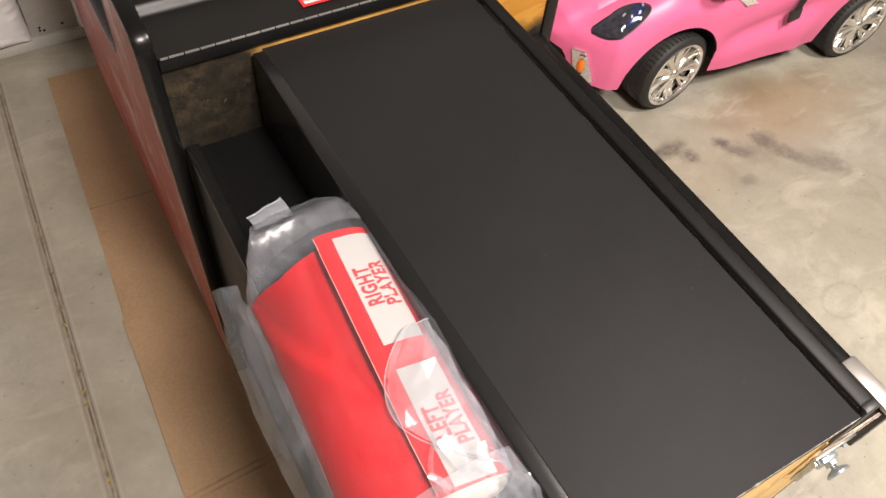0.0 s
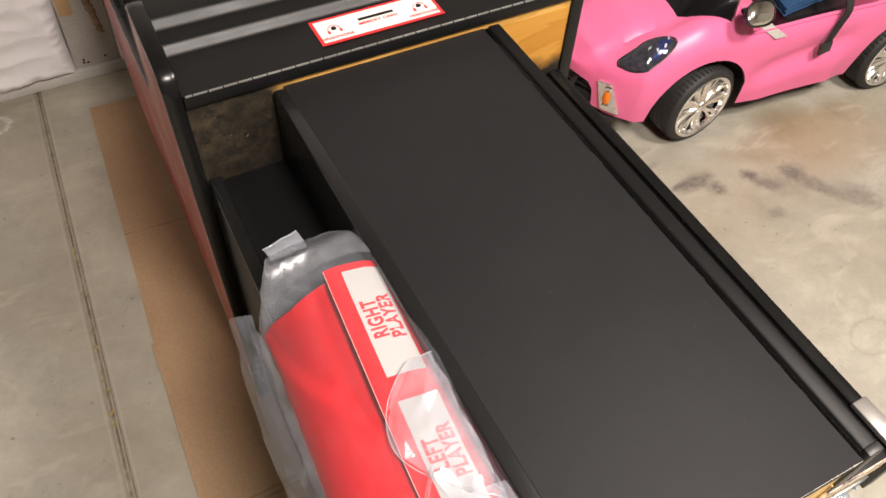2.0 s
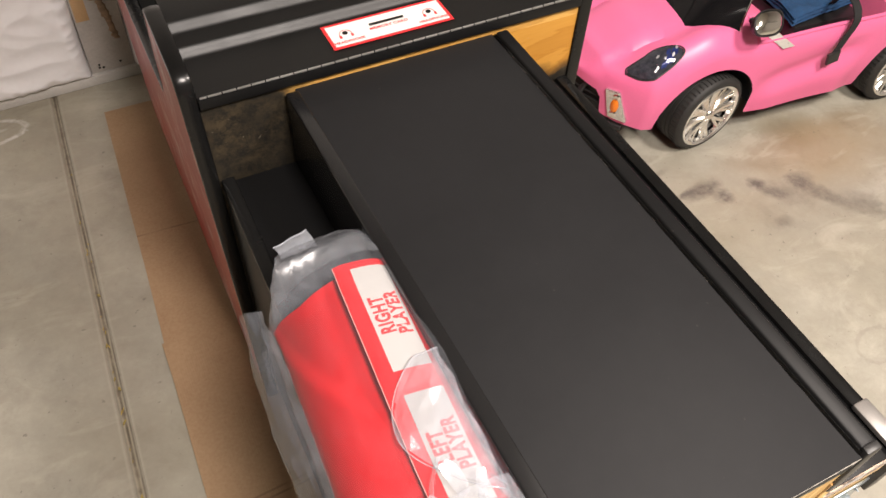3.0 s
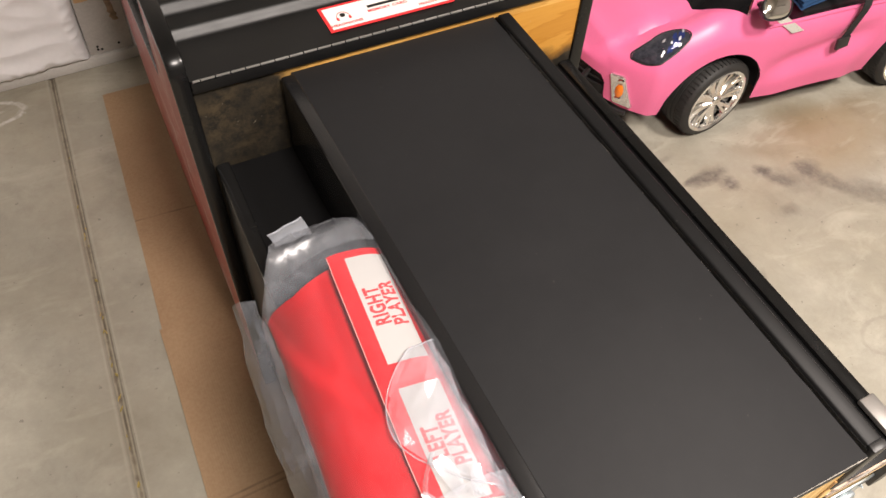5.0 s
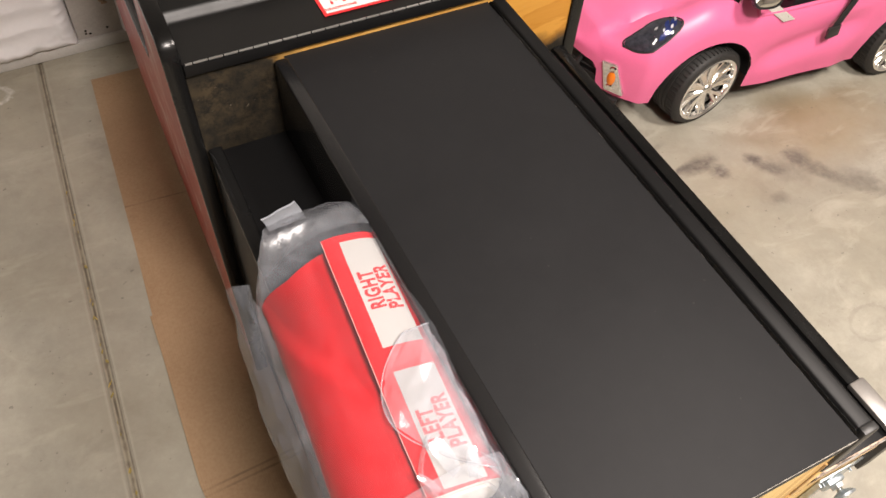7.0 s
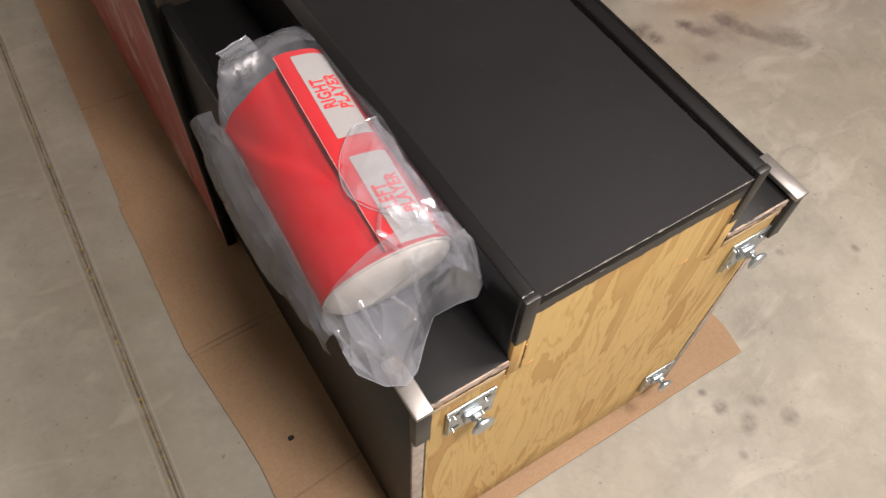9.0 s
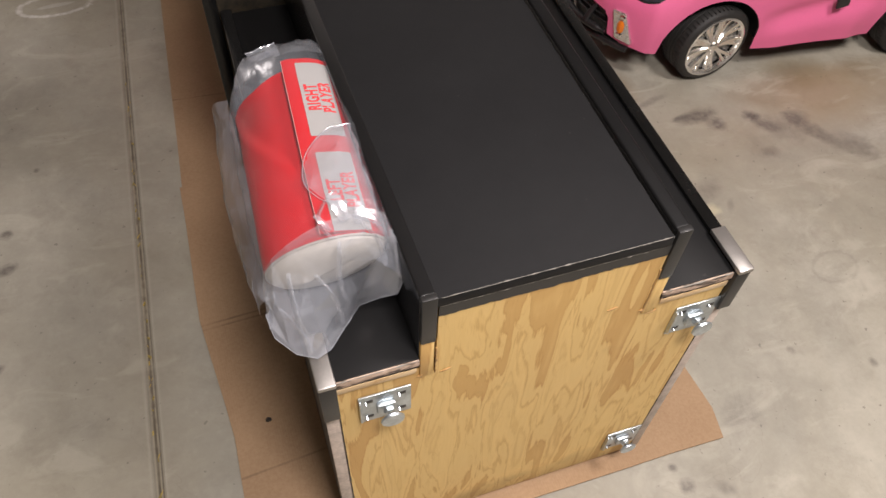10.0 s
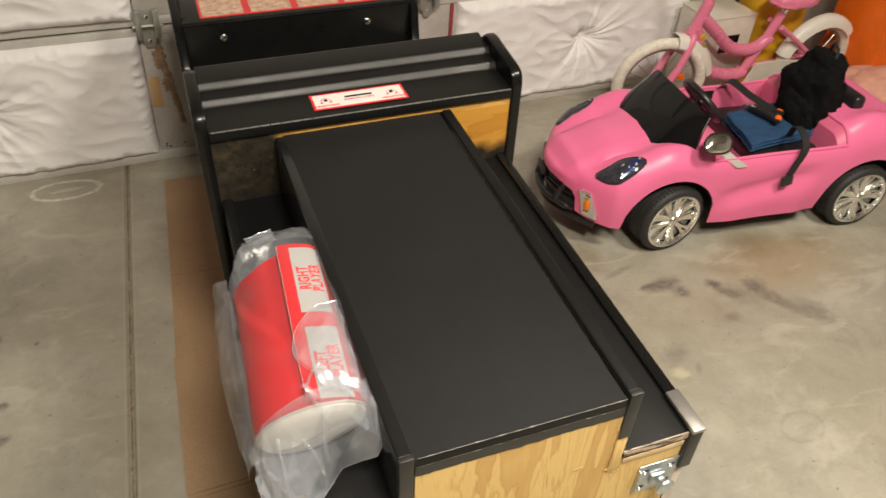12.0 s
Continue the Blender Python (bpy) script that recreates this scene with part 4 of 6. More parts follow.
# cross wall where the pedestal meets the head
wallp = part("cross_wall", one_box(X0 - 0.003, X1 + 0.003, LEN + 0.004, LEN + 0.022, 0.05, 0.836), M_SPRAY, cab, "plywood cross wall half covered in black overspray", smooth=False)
part("hinge_rail", one_box(X0 - 0.003, X1 + 0.003, LEN - 0.002, LEN + 0.018, 0.8325, 0.851, 0.0015), M_BLACK, cab)
hinge = part("piano_hinge", tube([(X0, LEN - 0.001, 0.8535), (X1, LEN - 0.001, 0.8535)], 0.0019, 8), M_HINGE, cab, "thin steel piano hinge")
for k in range(30):
    x = X0 + (k + 0.5) * (X1 - X0) / 30
    part("knuckle_gap", lathe([(0.0022, -0.0007), (0.0022, 0.0007)], 8, m=pose(x, LEN - 0.001, 0.8535, 0, 90, 0)), M_INK, hinge)

# head: side panels with their edging
PROFILE = [(0.803, -0.005), (0.803, 0.858), (0.806, 0.874), (0.814, 0.885), (0.826, 0.889), (0.95, 0.902), (0.968, 0.900), (0.982, 0.890), (1.03, 0.795), (1.065, 0.70), (1.08, 0.672), (1.10, 0.654), (1.15, 0.64), (1.44, 0.615),
           (1.48, 0.618), (1.505, 0.64), (1.525, 0.735), (1.56, 0.752), (1.86, 0.765)]
for u0, u1, art_x in ((-0.045, -0.0225, -0.0455), (0.6255, 0.648, 0.6485)):
    sp = part("side_panel", prism(PROFILE + [(1.86, -0.005)], u0, u1), M_BLACK, cab, smooth=False)
    part("edge_trim", trim(PROFILE, u0, u1, 1), M_TRIM, sp)
    part("side_art", prism([(y + 0.001, z - 0.001) for y, z in PROFILE[1:]] + [(1.858, 0.0), (0.805, 0.0)], min(art_x, (u0, u1)[art_x > 0]), max(art_x, (u0, u1)[art_x > 0])), M_SIDEART, sp, "red printed side art with pale strokes", smooth=False)

# control panel lid: bent sheet metal
def step(y0, z0, y1, z1, n=10):
    """A soft S-bend in the sheet."""
    return [(y0 + (y1 - y0) * k / n, z0 + (z1 - z0) * (0.5 - 0.5 * math.cos(math.pi * k / n))) for k in range(n + 1)]


LID = [(0.802, 0.8525), (0.85, 0.854)] + step(0.887, 0.8555, 0.906, 0.8698) + step(0.930, 0.8712, 0.949, 0.8857) + [(1.004, 0.8895), (1.008, 0.8893), (1.011, 0.8885), (1.015, 0.885), (1.025, 0.74)]
lid = part("control_panel", grid([[(x, y, z) for x in (X0 - 0.003, 0.1, 0.3, 0.5, X1 + 0.003)] for y, z in LID] + [[(x, y, z - 0.002) for x in (X0 - 0.003, 0.1, 0.3, 0.5, X1 + 0.003)] for y, z in reversed(LID)]), M_LID, cab, "black powder-coated bent steel control panel")

SX0, SX1, SY0, SY1, SZ = 0.194, 0.396, 0.823, 0.885, 0.8548
st = part("sticker", one_box(SX0, SX1, SY0, SY1, SZ, SZ + 0.0008), M_LABELR, lid, "white sticker with red border and headphone symbols")
part("sticker_face", one_box(SX0 + 0.005, SX1 - 0.005, SY0 + 0.005, SY1 - 0.005, SZ + 0.0008, SZ + 0.0012), M_STICKER, st)
part("card_slot", one_box(0.295 - 0.029, 0.295 + 0.029, 0.858, 0.8635, SZ + 0.0012, SZ + 0.002), M_INK, st, "black card slot")
part("print", letter_mesh("MEMORY CARD", 0.0085, lambda x, y: (0.295 + x, 0.850 + y, SZ + 0.0016)), M_LABELR, st)
for cx in (SX0 + 0.03, SX1 - 0.03):
    part("print", letter_mesh("HEADPHONE", 0.0078, lambda x, y: (cx + x, 0.835 + y, SZ + 0.0016)), M_LABELR, st)
    part("jack", lathe([(0.0, 0.0), (0.0042, 0.0), (0.0042, 0.0012), (0.0, 0.0014)], 16, m=pose(cx, 0.856, SZ + 0.0012)), M_INK, st)
    part("headphone_symbol", tube([(cx + 0.010 * math.cos(t), 0.852 + 0.012 * math.sin(t), SZ + 0.0014) for t in (math.pi * k / 12 for k in range(13))], 0.0006, 6), M_LABELR, st)
    for s in (-1, 1):
        part("ear_cushion", one_box(cx + s * 0.0095 - 0.002, cx + s * 0.0095 + 0.002, 0.845, 0.852, SZ + 0.0012, SZ + 0.0018, 0.0003), M_LABELR, st)

# screen bezel and header
part("screen_bezel", prism([(1.03, 0.555), (1.53, 0.612), (1.53, 0.59), (1.03, 0.535)], X0, X1), M_PANEL, cab, "black screen bezel", smooth=False)
hd = part("header_box", one_box(-0.0225, 0.6255, 1.53, 1.85, 0.50, 0.745, 0.003), M_PANEL, cab)
part("edge_trim", tube([(-0.0225, 1.531, 0.746), (0.6255, 1.531, 0.746)], 0.005, 8), M_TRIM, hd)
for x in (0.082, 0.495):
    part("bolt", lathe([(0.0, 0.0), (0.010, 0.0), (0.010, 0.003), (0.006, 0.006), (0.0, 0.007)], 16, m=pose(x, 1.53, 0.70, 90, 0, 0)), M_CHROME, hd, "chrome bolt head")
art = part("header_card", one_box(0.03, 0.575, 1.565, 1.76, 0.745, 0.7465), M_LABELR, hd, "printed header card with pale pictures")
for k in range(4):
    part("picture", one_box(0.036 + k * 0.135, 0.036 + k * 0.135 + 0.115, 1.572, 1.75, 0.7465, 0.7475), M_ART, art)

# ---- the bagged roll on the pedestal ----
RC, RA, RB = Vector((0.032, 0, 0.753)), 0.088, 0.056


def lean(y):
    return radians(22 + 14 * min(max((y - 0.14) / 0.3, 0), 1))


def oval(t, y, grow=0.0, centre=None, a=RA, b=RB, turn=None):
    if turn is None:
        turn = lean(y)
        centre = Vector((RC.x + 0.008 * min(max((y - 0.2) / 0.25, 0), 1), 0, 0.6845 + math.hypot(RA * math.sin(turn), RB * math.cos(turn))))
    c, s = (a + grow) * math.cos(t), (b + grow) * math.sin(t)
    return Vector((centre.x + c * math.cos(turn) - s * math.sin(turn), y, centre.z + c * math.sin(turn) + s * math.cos(turn)))


def seam_t(y):
    """Where the outer sheet's edge runs: it winds a little round the roll."""
    return 1.06 + 0.29 * min(max((0.456 - y) / 0.314, 0), 1)


def slip(t):
    """The roll's end is not square: the upper winds stand further out."""
    return -0.005 - 0.013 * math.cos(t - 0.4)


roll = thing("rolled_artwork", "red printed vinyl rolled up inside a plastic bag", "rolled print", LEANING)
rows = []
for i in range(25):
    y = 0.15 + 0.31 * i / 24
    k = 1.0 - 0.5 * max(0, (i - 22) / 2) ** 2 * 0.2
    row = []
    for j in range(150):
        t = 2 * math.pi * j / 150
        away = t - seam_t(y) - 0.05 - 1.5 * (y - 0.255) / 0.195
        under = 0.0068 * min(max((y - 0.23) / 0.07, 0), 1) * min(max((0.475 - y) / 0.03, 0), 1)
        dent = under * (1 / (1 + math.exp(away / 0.035))) * min(max((t - 0.5) / 0.4, 0), 1) - 0.0016 * math.exp(-((away - 0.07) / 0.07) ** 2) if t < 4 else 0
        row.append(oval(t, y + slip(t) * max(0.0, 1 - i / 8) + (-0.006 + 0.023 * max(0, -math.cos(t - 0.2))) * max(0.0, (i - 14) / 10), -dent + 0.002 * noise.noise(Vector((math.cos(t), math.sin(t), y * 6)))))
    rows.append(row)
part("inner_roll", grid(rows, close=True), M_RED, roll)
core = bmesh.new()
ring = [[oval(2 * math.pi * j / 72, y + slip(2 * math.pi * j / 72), g) for j in range(72)] for y, g in ((0.1484, -0.0012), (0.1478, -0.0026), (0.166, -0.0026), (0.166, -0.0012))]
grid(ring + [ring[0]], core, close=True)
part("roll_layers", core, M_ROLLEND, roll, "white backing layers at the roll's end")
part("roll_core", grid([[oval(2 * math.pi * j / 72, y + (slip(2 * math.pi * j / 72) + 0.005) * (1 + g / RB) - 0.005, g) for j in range(72)] for y, g in ((0.131, -0.0555), (0.1315, -0.044), (0.1335, -0.030), (0.138, -0.014), (0.144, -0.006), (0.152, -0.003), (0.166, -0.003), (0.170, -0.014), (0.40, -0.014), (0.40, -0.0535))], close=True), M_ROLLEND, roll)

T_END = -2.0


def outer_t(t, y, grow):
    lift = 0.0062 * math.exp(-((seam_t(y) - t) / 0.3) ** 2)
    return oval(t, y + slip(t) * min(max((0.46 - y) / 0.31, 0.1), 1), 0.0025 + lift + grow)


NT = 46
skin = [[outer_t(T_END + (seam_t(0.151 + 0.312 * i / 24) - T_END) * j / NT, 0.151 + 0.312 * i / 24, 0.0) for j in range(NT + 1)] for i in range(25)]
inner = [[outer_t(T_END + (seam_t(0.151 + 0.312 * i / 24) - T_END) * j / NT, 0.151 + 0.312 * i / 24, -0.0012) for j in range(NT + 1)] for i in range(24, -1, -1)]
sheet_o = part("outer_sheet", grid(skin + inner), M_RED, roll, "red outer sheet with two white name panels")


def on_sheet(y, s, grow):
    """A place on the outer sheet, s metres from its seam."""
    t, left = seam_t(y), s
    while left > 0:
        step = (outer_t(t, 0.3, 0) - outer_t(t - 0.02, 0.3, 0)).length
        t -= 0.02 * min(1.0, left / step)
        left -= step
    return outer_t(t, y, grow)


part("sheet_edge", tube([outer_t(seam_t(0.151 + 0.312 * i / 24), 0.151 + 0.312 * i / 24, -0.0004) for i in range(25)], 0.0006, 6), M_LABELP, sheet_o, "pale cut edge of the outer sheet")
for y0, y1, words in ((0.310, 0.452, ("RIGHT", "PLAYER")), (0.152, 0.281, ("LEFT", "PLAYER"))):
    rows = [[on_sheet(y0 + (y1 - y0) * i / 6, 0.019 + 0.050 * j / 10, 0.0008) for j in range(11)] for i in range(7)]
    lab = part("name_panel", grid(rows), M_LABELW, sheet_o, "white name panel")
    yc = (y0 + y1) / 2
    for k, word in enumerate(words):
        part("print", letter_mesh(word, 0.0215, lambda x, y: on_sheet(yc + x * 0.74, 0.0345 + 0.0205 * k - y * 1.16, 0.0014)), M_LABELR, sheet_o)

bag = thing("plastic_bag", "crumpled clear plastic bag round the red roll", "plastic bag", LEANING)
RINGS = [(0.562, 0.030, 0.762, 0.026, 0.003, 5), (0.552, 0.039, 0.776, 0.042, 0.004, 7), (0.534, 0.045, 0.788, 0.054, 0.005, 8), (0.523, 0.045, 0.791, 0.060, 0.014, 10), (0.504, 0.043, 0.787, 0.069, 0.030, 17), (0.482, 0.040, 0.777, 0.078, 0.047, 27), (0.455, 0.036, 0.763, 0.093, 0.060, 35),
         (0.38, 0.036, 0.759, 0.098, 0.063, 36), (0.30, 0.039, 0.758, 0.103, 0.063, 33), (0.22, 0.036, 0.756, 0.098, 0.062, 29), (0.15, 0.038, 0.756, 0.099, 0.061, 27), (0.115, 0.049, 0.759, 0.103, 0.056, 29),
         (0.092, 0.048, 0.760, 0.097, 0.049, 36), (0.074, 0.028, 0.746, 0.086, 0.038, 36), (0.060, -0.002, 0.726, 0.066, 0.032, 32), (0.048, -0.020, 0.713, 0.044, 0.024, 24), (0.036, -0.028, 0.705, 0.024, 0.014, 12), (0.028, -0.030, 0.702, 0.010, 0.006, 5)]


def ring_at(y):
    for q, s in zip(RINGS, RINGS[1:]):
        if s[0] <= y <= q[0]:
            k = (q[0] - y) / (q[0] - s[0])
            return [a + (b - a) * k for a, b in zip(q, s)]
    return list(RINGS[-1] if y < RINGS[-1][0] else RINGS[0])


def bag_point(t, y):
    """A place on the bag's skin, loosely round the roll."""
    _, cx, cz, a, b, turn = ring_at(y)
    p = oval(t, y, 0, Vector((cx, 0, cz)), a, b, radians(turn))
    q = Vector((math.cos(t) * 1.6, math.sin(t) * 1.6, y * 9))
    loose = 0.5 + 1.2 * max(0, (0.14 - y) / 0.14) + 0.9 * max(0, (y - 0.45) / 0.08)
    ridge = 1 - 2 * abs(noise.noise(q * 1.6 + Vector((4, 0, 0))))
    amp = loose * (0.0045 * noise.noise(q) + 0.003 * ridge + 0.002 * (1 - 3 * abs(noise.noise(q * 3.1)))) * min(1, b / 0.02)
    if y < 0.08:
        amp += 0.004 * math.sin(t * 9 + y * 30) * min(1, b / 0.02) * (0.08 - y) / 0.08
    p = p + (p - Vector((cx, y, cz))).normalized() * amp
    p.z = max(p.z, 0.6835) if p.x > X0 + 0.02 else max(p.z, 0.695)
    p.x = min(p.x, BX0 - 0.0015) if p.z < BLOCK + 0.004 else p.x
    return p


def creased(rows, step, amp, seed, close=False):
    """A coarse, jittered skin of flat facets, like crumpled film."""
    rnd = random.Random(seed)
    picked = rows[::step] if (len(rows) - 1) % step == 0 else rows[::step] + [rows[-1]]
    out = []
    for i, row in enumerate(picked):
        line = row[::step] if close or (len(row) - 1) % step == 0 else row[::step] + [row[-1]]
        edge = i in (0, len(picked) - 1)
        out.append([Vector(p) + (Vector() if edge else Vector((rnd.uniform(-1, 1), rnd.uniform(-1, 1), rnd.uniform(-1, 1))) * amp) for p in line])
    bm = grid(out, close=close)
    for f in bm.faces[:]:
        if len(f.verts) == 4:
            v = f.verts[:]
            k = rnd.randint(0, 1)
            bm.faces.remove(f)
            bm.faces.new((v[k], v[k + 1], v[(k + 2) % 4]))
            bm.faces.new((v[k], v[(k + 2) % 4], v[(k + 3) % 4]))
    return bm


def bag_rows(y0, y1, n, m):
    return [[bag_point(2 * math.pi * j / m, y0 + (y1 - y0) * i / n) for j in range(m)] for i in range(n + 1)]


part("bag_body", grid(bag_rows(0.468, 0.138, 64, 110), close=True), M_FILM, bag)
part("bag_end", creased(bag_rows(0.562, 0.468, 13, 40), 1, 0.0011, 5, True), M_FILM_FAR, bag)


# near end: the bag runs on past the roll and is drawn to a flat crumpled edge that droops over the pedestal's side
END_EDGE = curve_pts([(0.113, 0.094, 0.790), (0.120, 0.072, 0.772), (0.108, 0.064, 0.750), (0.086, 0.076, 0.732), (0.060, 0.084, 0.714), (0.036, 0.064, 0.704), (0.010, 0.038, 0.701), (-0.010, 0.027, 0.706), (-0.034, 0.036, 0.714), (-0.056, 0.060, 0.727), (-0.060, 0.085, 0.745)], 8)


def end_point(t, k):
    """A place on the bag's near end: t round the bag, k from the roll (0) to the flat edge (1)."""
    start = bag_point(t, 0.148)
    f = t / math.pi if t <= math.pi else 2 - t / math.pi
    x = f * (len(END_EDGE) - 1)
    i = min(int(x), len(END_EDGE) - 2)
    stop = END_EDGE[i].lerp(END_EDGE[i + 1], x - i)
    p = start.lerp(stop, k)
    full = math.sin(math.pi * k ** 0.8) * min(1, 4 * f * (1 - f) + 0.25)
    if t <= math.pi:
        p += full * Vector((0.008 * (1 - f), -0.018 - 0.012 * f, 0.014 + 0.008 * (1 - f) ** 2))
    else:
        p += full * Vector((-0.004, -0.006, -0.006))
    q = Vector((math.cos(t) * 2.2, math.sin(t) * 2.2, k * 1.5))
    pleat = 1 - 2.6 * abs(noise.noise(q * 1.5 + Vector((0, 0, 3))))
    fine = 1 - 3 * abs(noise.noise(q * 3.6 + Vector((5, 2, 0))))
    amp = (0.0058 * pleat + 0.0026 * fine) * (0.25 + math.sin(math.pi * min(k * 1.1, 1)))
    p += Vector((0.25 * math.cos(t), -0.55, 0.8 if t <= math.pi else -0.3)) * amp
    p.z = max(p.z, 0.6835 if p.x > X0 + 0.02 else 0.694)
    return p


rows = [[end_point(2 * math.pi * j / 120, i / 24) for j in range(120)] for i in range(25)]
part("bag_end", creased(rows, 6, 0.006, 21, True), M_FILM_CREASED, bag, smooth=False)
part("bag_hem", tube([p + Vector((0, -0.0005, 0)) for p in rows[-1][:61:6]], 0.0006, 5), M_FILM_EDGE, bag)

# sharp pleats pinched into the near end
pl = random.Random(17)
for t0, k0, k1, bend in ((0.45, 0.25, 0.85, 0.10), (0.9, 0.05, 0.6, -0.15), (1.25, 0.2, 0.8, 0.2), (1.7, 0.3, 0.95, -0.12), (2.05, 0.15, 0.7, 0.15), (2.45, 0.35, 0.95, -0.2), (2.75, 0.2, 0.8, 0.12), (0.2, 0.3, 0.75, 0.05), (1.05, -0.35, 0.15, 0.3)):
    pleat = []
    for i in range(12):
        f = i / 11
        k, t = k0 + (k1 - k0) * f, t0 + bend * math.sin(2.2 * f)
        base = end_point(t, k) if k >= 0 else bag_point(t, 0.148 - 0.12 * k)
        high = 0.0045 * math.sin(math.pi * f) ** 0.7
        pleat.append([base + Vector((-0.003, 0, 0.0005)), base + Vector((0.0005 + pl.uniform(-0.001, 0.001), -0.4 * high, 0.001 + high)), base + Vector((0.003, 0, 0.0005))])
    part("bag_pleat", grid(pleat), M_FILM_EDGE, bag, smooth=False)

# loose side of the bag, hanging over the pedestal's edge
rows = []
for i in range(60):
    k = i / 59
    y = 0.552 - 0.436 * k
    inner_p = Vector((-0.041, y - 0.05 * (1 - k), 0.738 - 0.006 * k))
    outer_p = Vector((-0.068 - 0.016 * math.sin(math.pi * k) + 0.004 * k, y, 0.656 - 0.030 * math.sin(math.pi * min(k * 1.25, 1)) + 0.026 * k + 0.006 * math.sin(7 * k)))
    row = []
    for j in range(19):
        s = j / 18
        p = inner_p.lerp(outer_p, s)
        crease = 1 - 3 * abs(noise.noise(Vector((s * 2.2, y * 13, 8))))
        p.x -= 0.012 * math.sin(math.pi * s) + 0.0025 * crease
        p.z += 0.012 * math.sin(math.pi * s) + 0.004 * crease * s + 0.003 * noise.noise(Vector((s * 3, y * 12, 5)))
        p.y += 0.014 * noise.noise(Vector((k * 6, s * 1.5, 1))) * s
        row.append(p)
    rows.append(row)
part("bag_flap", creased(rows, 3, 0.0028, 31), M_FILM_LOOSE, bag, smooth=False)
# pressed seal tab at the far corner
rows = []
for i in range(7):
    f = i / 6
    low, hem = Vector((0.005, 0.556, 0.758)), Vector((0.001, 0.578, 0.758))
    row = []
    for j in range(13):
        g = j / 12
        p = low.lerp(hem, f) + Vector((0.050 * g, (0.010 * f - 0.003) * g, 0.007 * g))
        p.z += 0.003 * math.sin(math.pi * f) + 0.0010 * math.sin(g * 11 + 2 * f)
        row.append(p)
    rows.append(row)
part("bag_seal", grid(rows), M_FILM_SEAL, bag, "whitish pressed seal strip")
part("seal_hem", tube([Vector(p) for p in rows[-1]], 0.0013, 6), M_FILM_EDGE, bag)
# added patches tilted to make bright glints where film drops over roll's near edge
for t, y, wide, long, turn in ((1.02, 0.166, 0.018, 0.040, 18), (0.78, 0.150, 0.012, 0.030, -20), (1.30, 0.150, 0.008, 0.028, 40)):
    base = bag_point(t, y) + Vector((0, -0.004, 0.005))
    turned = Matrix.Rotation(radians(turn), 3, "Z")
    rows = []
    for i in range(7):
        v = i / 6 - 0.5
        rows.append([base + turned @ Vector((wide * (j / 4 - 0.5) * (1 - 1.2 * v * v), long * v * 0.87, long * v * 0.50 - 0.010 * v * v - 0.004 * (j / 4 - 0.5) ** 2)) for j in range(5)])
    part("bag_glint_facet", grid(rows), M_FILM_EDGE, bag)
# a loose fold over the near half
rows = []
for i in range(34):
    f = i / 33
    y = 0.125 + 0.185 * f
    wide = 1.66 * math.sin(math.pi * min(0.12 + 0.88 * (1 - f), 0.98)) ** 0.5
    row = []
    for j in range(27):
        g = j / 26
        t = -0.35 + wide * g
        lift = 0.013 + 0.006 * math.sin(math.pi * g) + 0.004 * (1 - 3 * abs(noise.noise(Vector((g * 3, y * 22, 4))))) - 0.006 * g ** 4 + 0.013 * math.exp(-((y - 0.250) / 0.034) ** 2) * (1 - g) ** 2 - 0.009 * min(max((0.232 - y) / 0.03, 0), 1) * (1 - g) ** 3
        p = oval(t, y, lift)
        p.x = min(p.x, BX0 - 0.004) if p.z < BLOCK + 0.008 else min(p.x, BX0 + 0.006)
        row.append(p)
    rows.append(row)
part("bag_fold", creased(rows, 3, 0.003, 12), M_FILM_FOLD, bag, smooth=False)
part("bag_hem", tube([row[-1] for row in rows] + rows[-1][-2::-1], 0.0009, 5), M_FILM_EDGE, bag)

# ---- the ride-on car ----
CAR = pose(1.108, 1.153, 0, 0, 0, -4.3)
car = thing("ride_on_car", "pink plastic ride-on toy sports car with chrome wheels", "toy car", CAR)
BC, HW = 0.262, 0.26
AF, AR, RW, RARCH = 0.348, 1.137, 0.128, 0.172
ZTOP = [(-0.010, 0.238), (0.0, 0.254), (0.06, 0.300), (0.20, 0.350), (0.34, 0.380), (0.47, 0.392), (0.95, 0.398), (1.10, 0.43), (1.24, 0.42), (1.33, 0.36)]


def half_width(a):
    t = min(max((a + 0.0112) / 0.15, 0.0), 1.0)
    front = min(t ** 0.555, 1.0) * (1 - 0.03 * max(0.0, 1 - abs(t - 1) / 0.5)) if t < 1 else 0.97 + 0.03 * min((a - 0.1388) / 0.075, 1.0)
    back = min(max((1.345 - a) / 0.16, 0.0), 1.0)
    waist = 0.007 * math.exp(-((a - 0.74) / 0.16) ** 2)
    return HW * front * (1 - (1 - back) ** 2.5) ** 0.5 - waist


def low_edge(a):
    z = lerp_table(a, [(-0.01, 0.222), (0.036, 0.206), (0.048, 0.130), (0.09, 0.118), (0.2, 0.108), (0.4, 0.088), (1.0, 0.092), (1.2, 0.105), (1.33, 0.15)])
    for c in (AF, AR):
        if abs(a - c) < RARCH:
            z = max(z, 0.125 + 0.165 * math.sqrt(1 - ((a - c) / RARCH) ** 2))
    return z


LOW = 12


